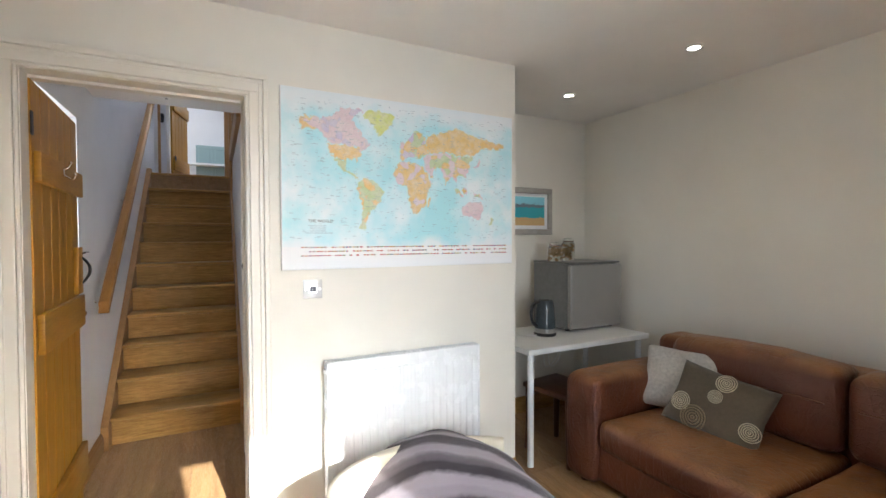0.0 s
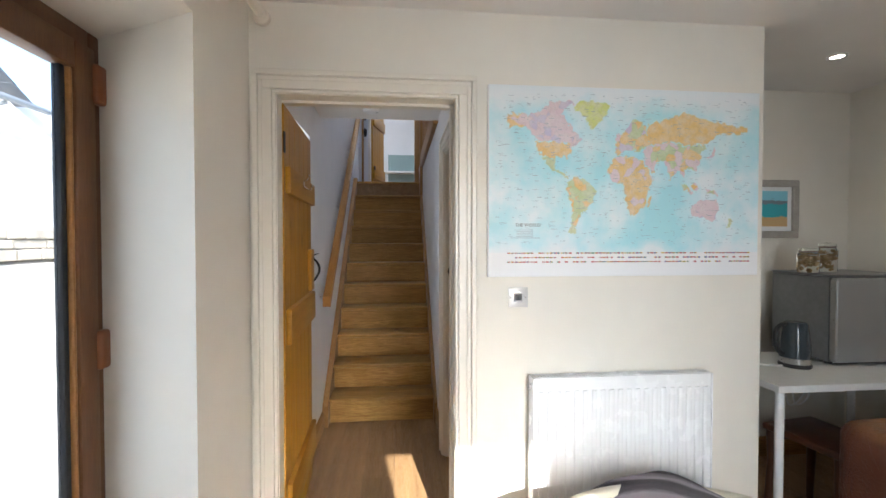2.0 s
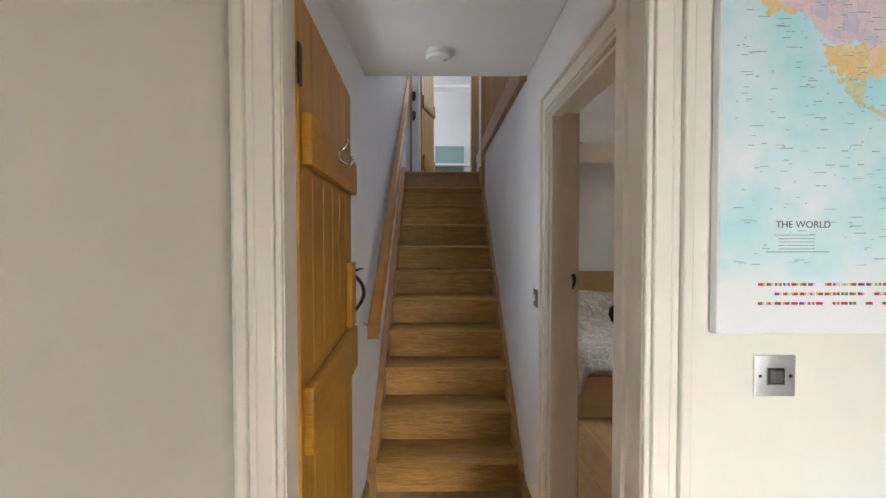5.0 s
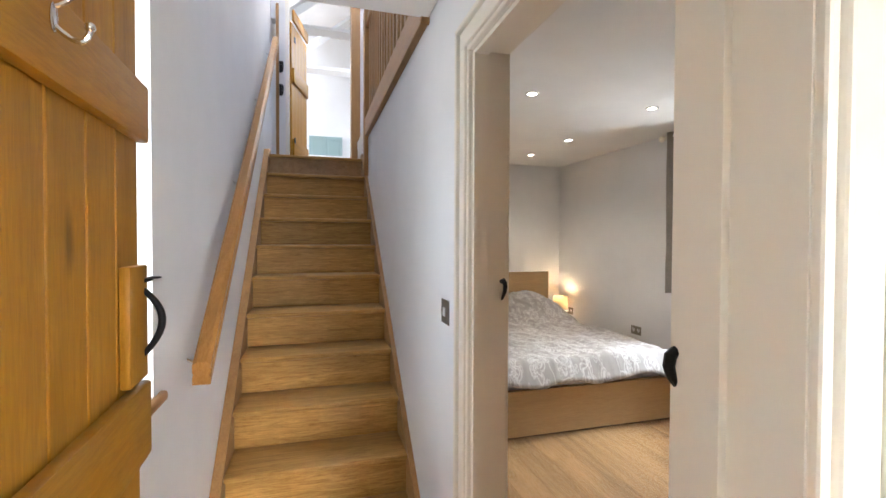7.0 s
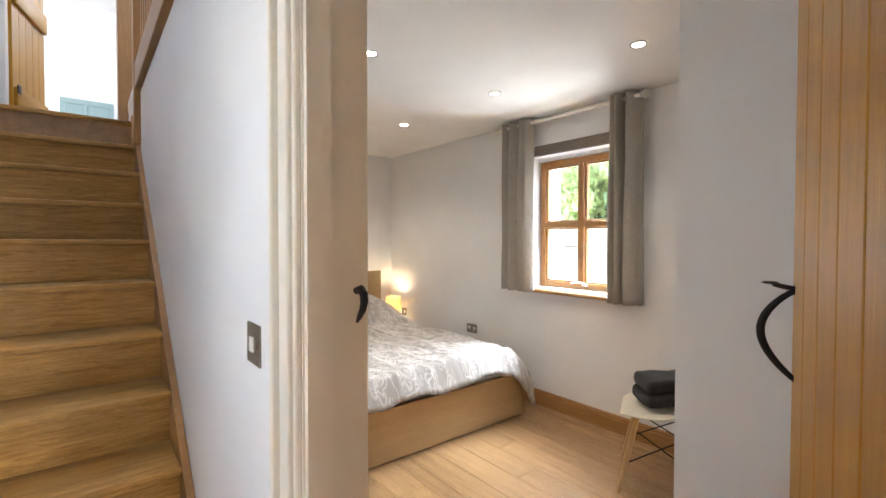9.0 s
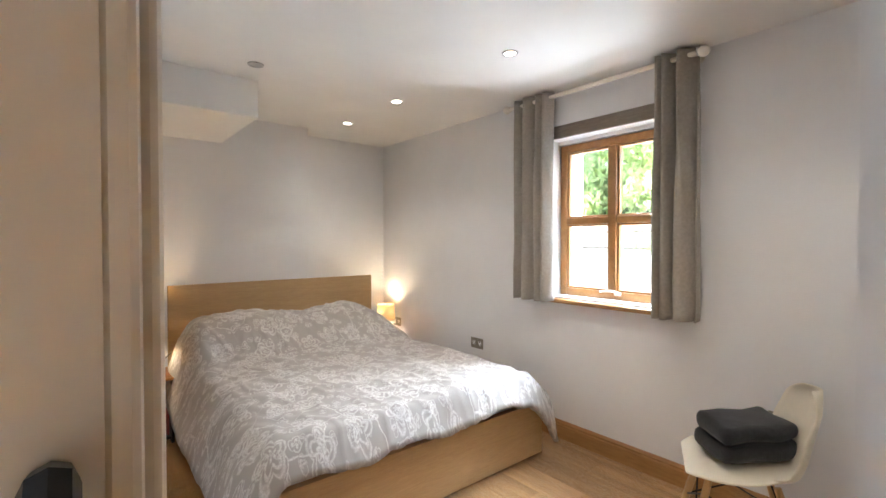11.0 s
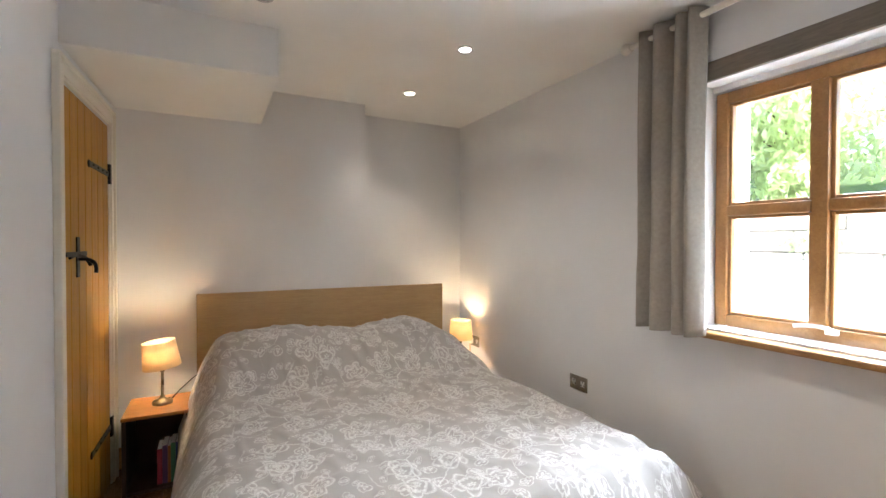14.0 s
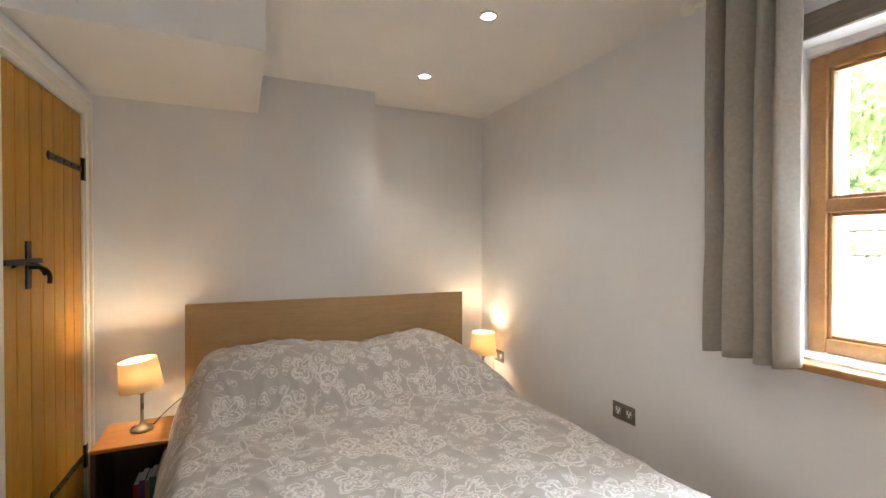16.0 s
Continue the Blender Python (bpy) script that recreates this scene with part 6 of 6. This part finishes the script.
part("gable_face", bm, RENDERED, hs)
ch = part("chimney", one_box(-1.2, -0.6, 7.35, 7.95, 4.6, 5.9), plain("red_brick", (0.42, 0.17, 0.10), 0.9, 0, 20, 0.3, 0.4), hs)
bm = B()
rod(bm, (-0.9, 7.65, 5.9), (-0.9, 7.65, 6.25), 0.16, 0.12)
part("chimney_pot", bm, plain("terracotta", (0.42, 0.16, 0.08), 0.8), ch, "", True)
for y0, y1 in ((6.6, 7.45), (7.72, 8.2)):
    wn2 = part("window", one_box(0.001, 0.05, y0, y1, 1.6, 3.7), M["gloss"], hs)
    part("pane", one_box(0.0505, 0.056, y0 + 0.07, y1 - 0.07, 1.7, 3.6), plain("green_glass", (0.25, 0.36, 0.36), 0.08), wn2)
bm = B()
rod(bm, (0.10, 8.3, 1.5), (0.10, 8.3, 3.55), 0.04)
tube(bm, [(0.10, 8.3, 3.55), (0.12, 8.35, 3.68), (0.3, 8.5, 3.8)], 0.04)
part("downpipe", bm, plain("grey_downpipe", (0.25, 0.28, 0.31), 0.4), hs, "", True)
bm = B()
rod(bm, (0.36, 4.2, 3.86), (0.36, 9.4, 3.86), 0.06)
part("gutter", bm, plain("grey_gutter", (0.25, 0.28, 0.31), 0.4), hs, "", True)
part("terrace", one_box(0.0, 1.4, 4.0, 14.0, 1.40, 1.5), STONE, hs)
bm = B()
sheet(bm, 20, 20, lambda u, w: (-0.96 - u * 5.3, 1.5 + w * 14, -0.118 + 1.36 * u * (0.3 + 0.7 * u) + 0.03 * N3.noise(Vector((u * 8, w * 12, 3)))))
structure("ground_courtyard", bm, ground_material(), "pale paved courtyard rising to the terrace", "ground")
stone_wall("terrace_wall", -6.1, 5.5, 11.0, 1.1, 1.62, 0.25, "pale stone terrace wall across the courtyard", 3, 0.22, 0.5)
pt = thing("plant_pot", pose(-6.35, 7.85, 1.65), "terracotta pot with a small plant on the terrace", "plant pot")
bm = B()
lathe(bm, [(0, 0), (0.15, 0), (0.21, 0.3), (0.235, 0.3), (0.235, 0.36), (0.2, 0.36), (0.19, 0.3)], 24)
part("pot", bm, plain("terracotta_pot", (0.45, 0.2, 0.11), 0.8), pt, "", True)


def leaf_cloud(name, centre, radii, count, size, mat, seed, label, category, trunk=None):
    """A crown of many small leaves with an uneven outline."""
    rg = random.Random(seed)
    tree = thing(name, pose(*centre), label, category)
    bm = B()
    lumps = [(Vector((rg.uniform(-1, 1), rg.uniform(-1, 1), rg.uniform(-0.8, 1))), rg.uniform(0.3, 0.6)) for _ in range(16)]
    for _ in range(count):
        c, r = rg.choice(lumps)
        d = Vector((rg.gauss(0, 1), rg.gauss(0, 1), rg.gauss(0, 1))).normalized() * r * rg.random() ** 0.4
        q = c * 0.62 + d
        p = Vector((q.x * radii[0], q.y * radii[1], q.z * radii[2]))
        m = Matrix.Translation(p) @ Euler((rg.random() * 6, rg.random() * 6, rg.random() * 6)).to_matrix().to_4x4()
        s = size * (0.6 + rg.random() * 0.8)
        bm.faces.new([bm.verts.new(m @ Vector(v)) for v in ((-s, 0, 0), (0, s * 0.45, s * 0.1), (s, 0, 0), (0, -s * 0.45, s * 0.1))])
    crown = part("crown", bm, mat, tree)
    if trunk:
        bm = B()
        tube(bm, [(0, 0, -centre[2] + trunk), (0.05, 0.02, -radii[2] * 0.5), (0.0, 0.1, 0), (0.1, 0.1, radii[2] * 0.5)], 0.11, 8, [1.3, 1, 0.7, 0.3])
        for k in range(6):
            a = k * 1.05
            tube(bm, [(0, 0.05, -radii[2] * 0.3 + k * 0.1), (0.4 * radii[0] * math.cos(a), 0.4 * radii[1] * math.sin(a), radii[2] * 0.1 + k * 0.1), (0.7 * radii[0] * math.cos(a), 0.7 * radii[1] * math.sin(a), radii[2] * 0.4)], 0.05, 6, [1, 0.6, 0.2])
        part("trunk", bm, plain("bark", (0.10, 0.075, 0.05), 0.9, 0, 20, 0.3, 0.6), tree, "", True)
    return tree


def leaf_material(name, a, b):
    n = Nodes(name, 0.55)
    r = n.add("ShaderNodeNewGeometry").outputs["Random Per Island"]
    n.colour(n.mix(r, a, b))
    trans = n.add("ShaderNodeBsdfTranslucent", {"Color": (*[min(1, c * 1.7) for c in b], 1)})
    mixer = n.add("ShaderNodeMixShader", {0: 0.4, 1: n.bsdf.outputs[0], 2: trans.outputs[0]})
    n.put(n.tree.nodes["Material Output"].inputs["Surface"], mixer.outputs[0])
    return n.mat


LEAF = leaf_material("spring_leaves", (0.30, 0.38, 0.18), (0.52, 0.58, 0.33))
LEAF2 = leaf_material("hedge_leaves", (0.05, 0.10, 0.03), (0.14, 0.20, 0.06))
# garden bank beyond the bedroom window
stone_wall("garden_wall", 8.2, 2.0, 13.0, 1.0, 1.75, 0.4, "low rubble-stone retaining wall of the garden", 9, 0.26, 0.9)
bm = B()
sheet(bm, 30, 30, lambda u, w: (4.6 + u * 17, -6 + w * 30, -0.115 + min(u / 0.2, 1) * 1.25 + (0.0 if u < 0.24 else 0.35 + (u - 0.24) * 4.0) + 0.12 * N3.noise(Vector((u * 9, w * 20, 0)))))
structure("ground_bank", bm, ground_material(), "grassy bank above the garden wall", "ground")
for i, (x, y, z, rx, rz, seed) in enumerate(((11.5, 8.8, 3.2, 1.7, 1.5, 1), (12.0, 12.0, 3.6, 2.0, 1.9, 2), (12.5, 5.5, 3.4, 2.0, 1.7, 3), (13.0, 15.5, 4.2, 2.2, 2.2, 4), (10.9, 10.4, 2.5, 1.0, 0.9, 5), (14.5, 9.5, 5.2, 2.6, 2.4, 6))):
    leaf_cloud("tree", (x, y, z), (rx, rx, rz), 5200, 0.10, LEAF, seed, "leafy green garden tree on the bank", "tree", 1.4)
for i, (x, y, z, s) in enumerate(((8.2, 7.2, 1.35, 11), (8.6, 5.6, 1.45, 12), (8.4, 9.3, 1.3, 13))):
    leaf_cloud("shrub", (x, y, z), (0.35, 0.5, 0.18), 450, 0.04, LEAF, s, "low shrub growing over the garden wall", "shrub", None)


def stalks(x, y, z, r, h, seed, label):
    """A clump of thin upright stalks with narrow leaves."""
    rg = random.Random(seed)
    clump = thing("lavender", pose(x, y, z), label, "plant")
    bm = B()
    for _ in range(420):
        a, d, k = rg.random() * 6.28, rg.random() ** 0.6, h * rg.uniform(0.5, 1.0)
        foot = Vector((math.cos(a), math.sin(a), 0)) * r * 0.4 * d
        tip = Vector((math.cos(a), math.sin(a), 0)) * r * d + Vector((rg.gauss(0, 0.02), rg.gauss(0, 0.02), k))
        side = Vector((-math.sin(a), math.cos(a), 0)) * 0.0028
        mid = foot.lerp(tip, 0.5) + Vector((0, 0, 0.03))
        q = [bm.verts.new(v) for v in (foot - side, foot + side, mid + side, tip, mid - side)]
        bm.faces.new(q)
    part("foliage", bm, leaf_material("lavender_stalks", (0.20, 0.22, 0.11), (0.44, 0.42, 0.27)), clump)


stalks(-1.75, 2.55, -0.1, 0.4, 0.5, 21, "clump of pale lavender stalks by the glazed door")
stalks(-2.4, 3.2, -0.05, 0.45, 0.5, 22, "clump of pale lavender stalks beside the paving")

# ---- floor planks ----
def planks(x0, x1, y0, y1, w=0.185, length=1.22, seed=3):
    rng = random.Random(seed)
    cache = {}
    n = int(math.ceil((x1 - x0) / w))
    for i in range(n):
        a, b = x0 + i * w, min(x1, x0 + (i + 1) * w)
        y = y0 - rng.random() * length
        while y < y1:
            c, d = max(y, y0), min(y + length, y1)
            y += length
            if d - c < 0.02 or b - a < 0.02:
                continue
            key = (round(b - a, 3), round(d - c, 3))
            if key not in cache:
                bm = B()
                box(bm, 0.0006, b - a - 0.0006, 0.0006, d - c - 0.0006, -0.006, 0, bevel=0.0008, seg=1)
                cache[key] = mesh_of("plank", bm, M["plank"])
            ob = new("plank", cache[key])
            ob.parent, ob.matrix_basis = FLOOR, pose(a, c, 0)


planks(LX, LR, LY0, LY1, seed=3)
planks(-0.865, LX, 0.97, 2.38, seed=11)
planks(ALC_X, LR, LY1, ALC_Y, seed=4)
planks(DX0 - 0.03, DX1 + 0.03, LY1, 2.80, seed=5)
planks(HX0, HX1, 2.80, ST0 + 0.2, seed=6)
planks(HX1, 0.60, 2.805, BY1, seed=7)
planks(0.60, 1.815, 2.805, 7.41, seed=8)
planks(1.815, WX, 3.625, 7.68, seed=9)
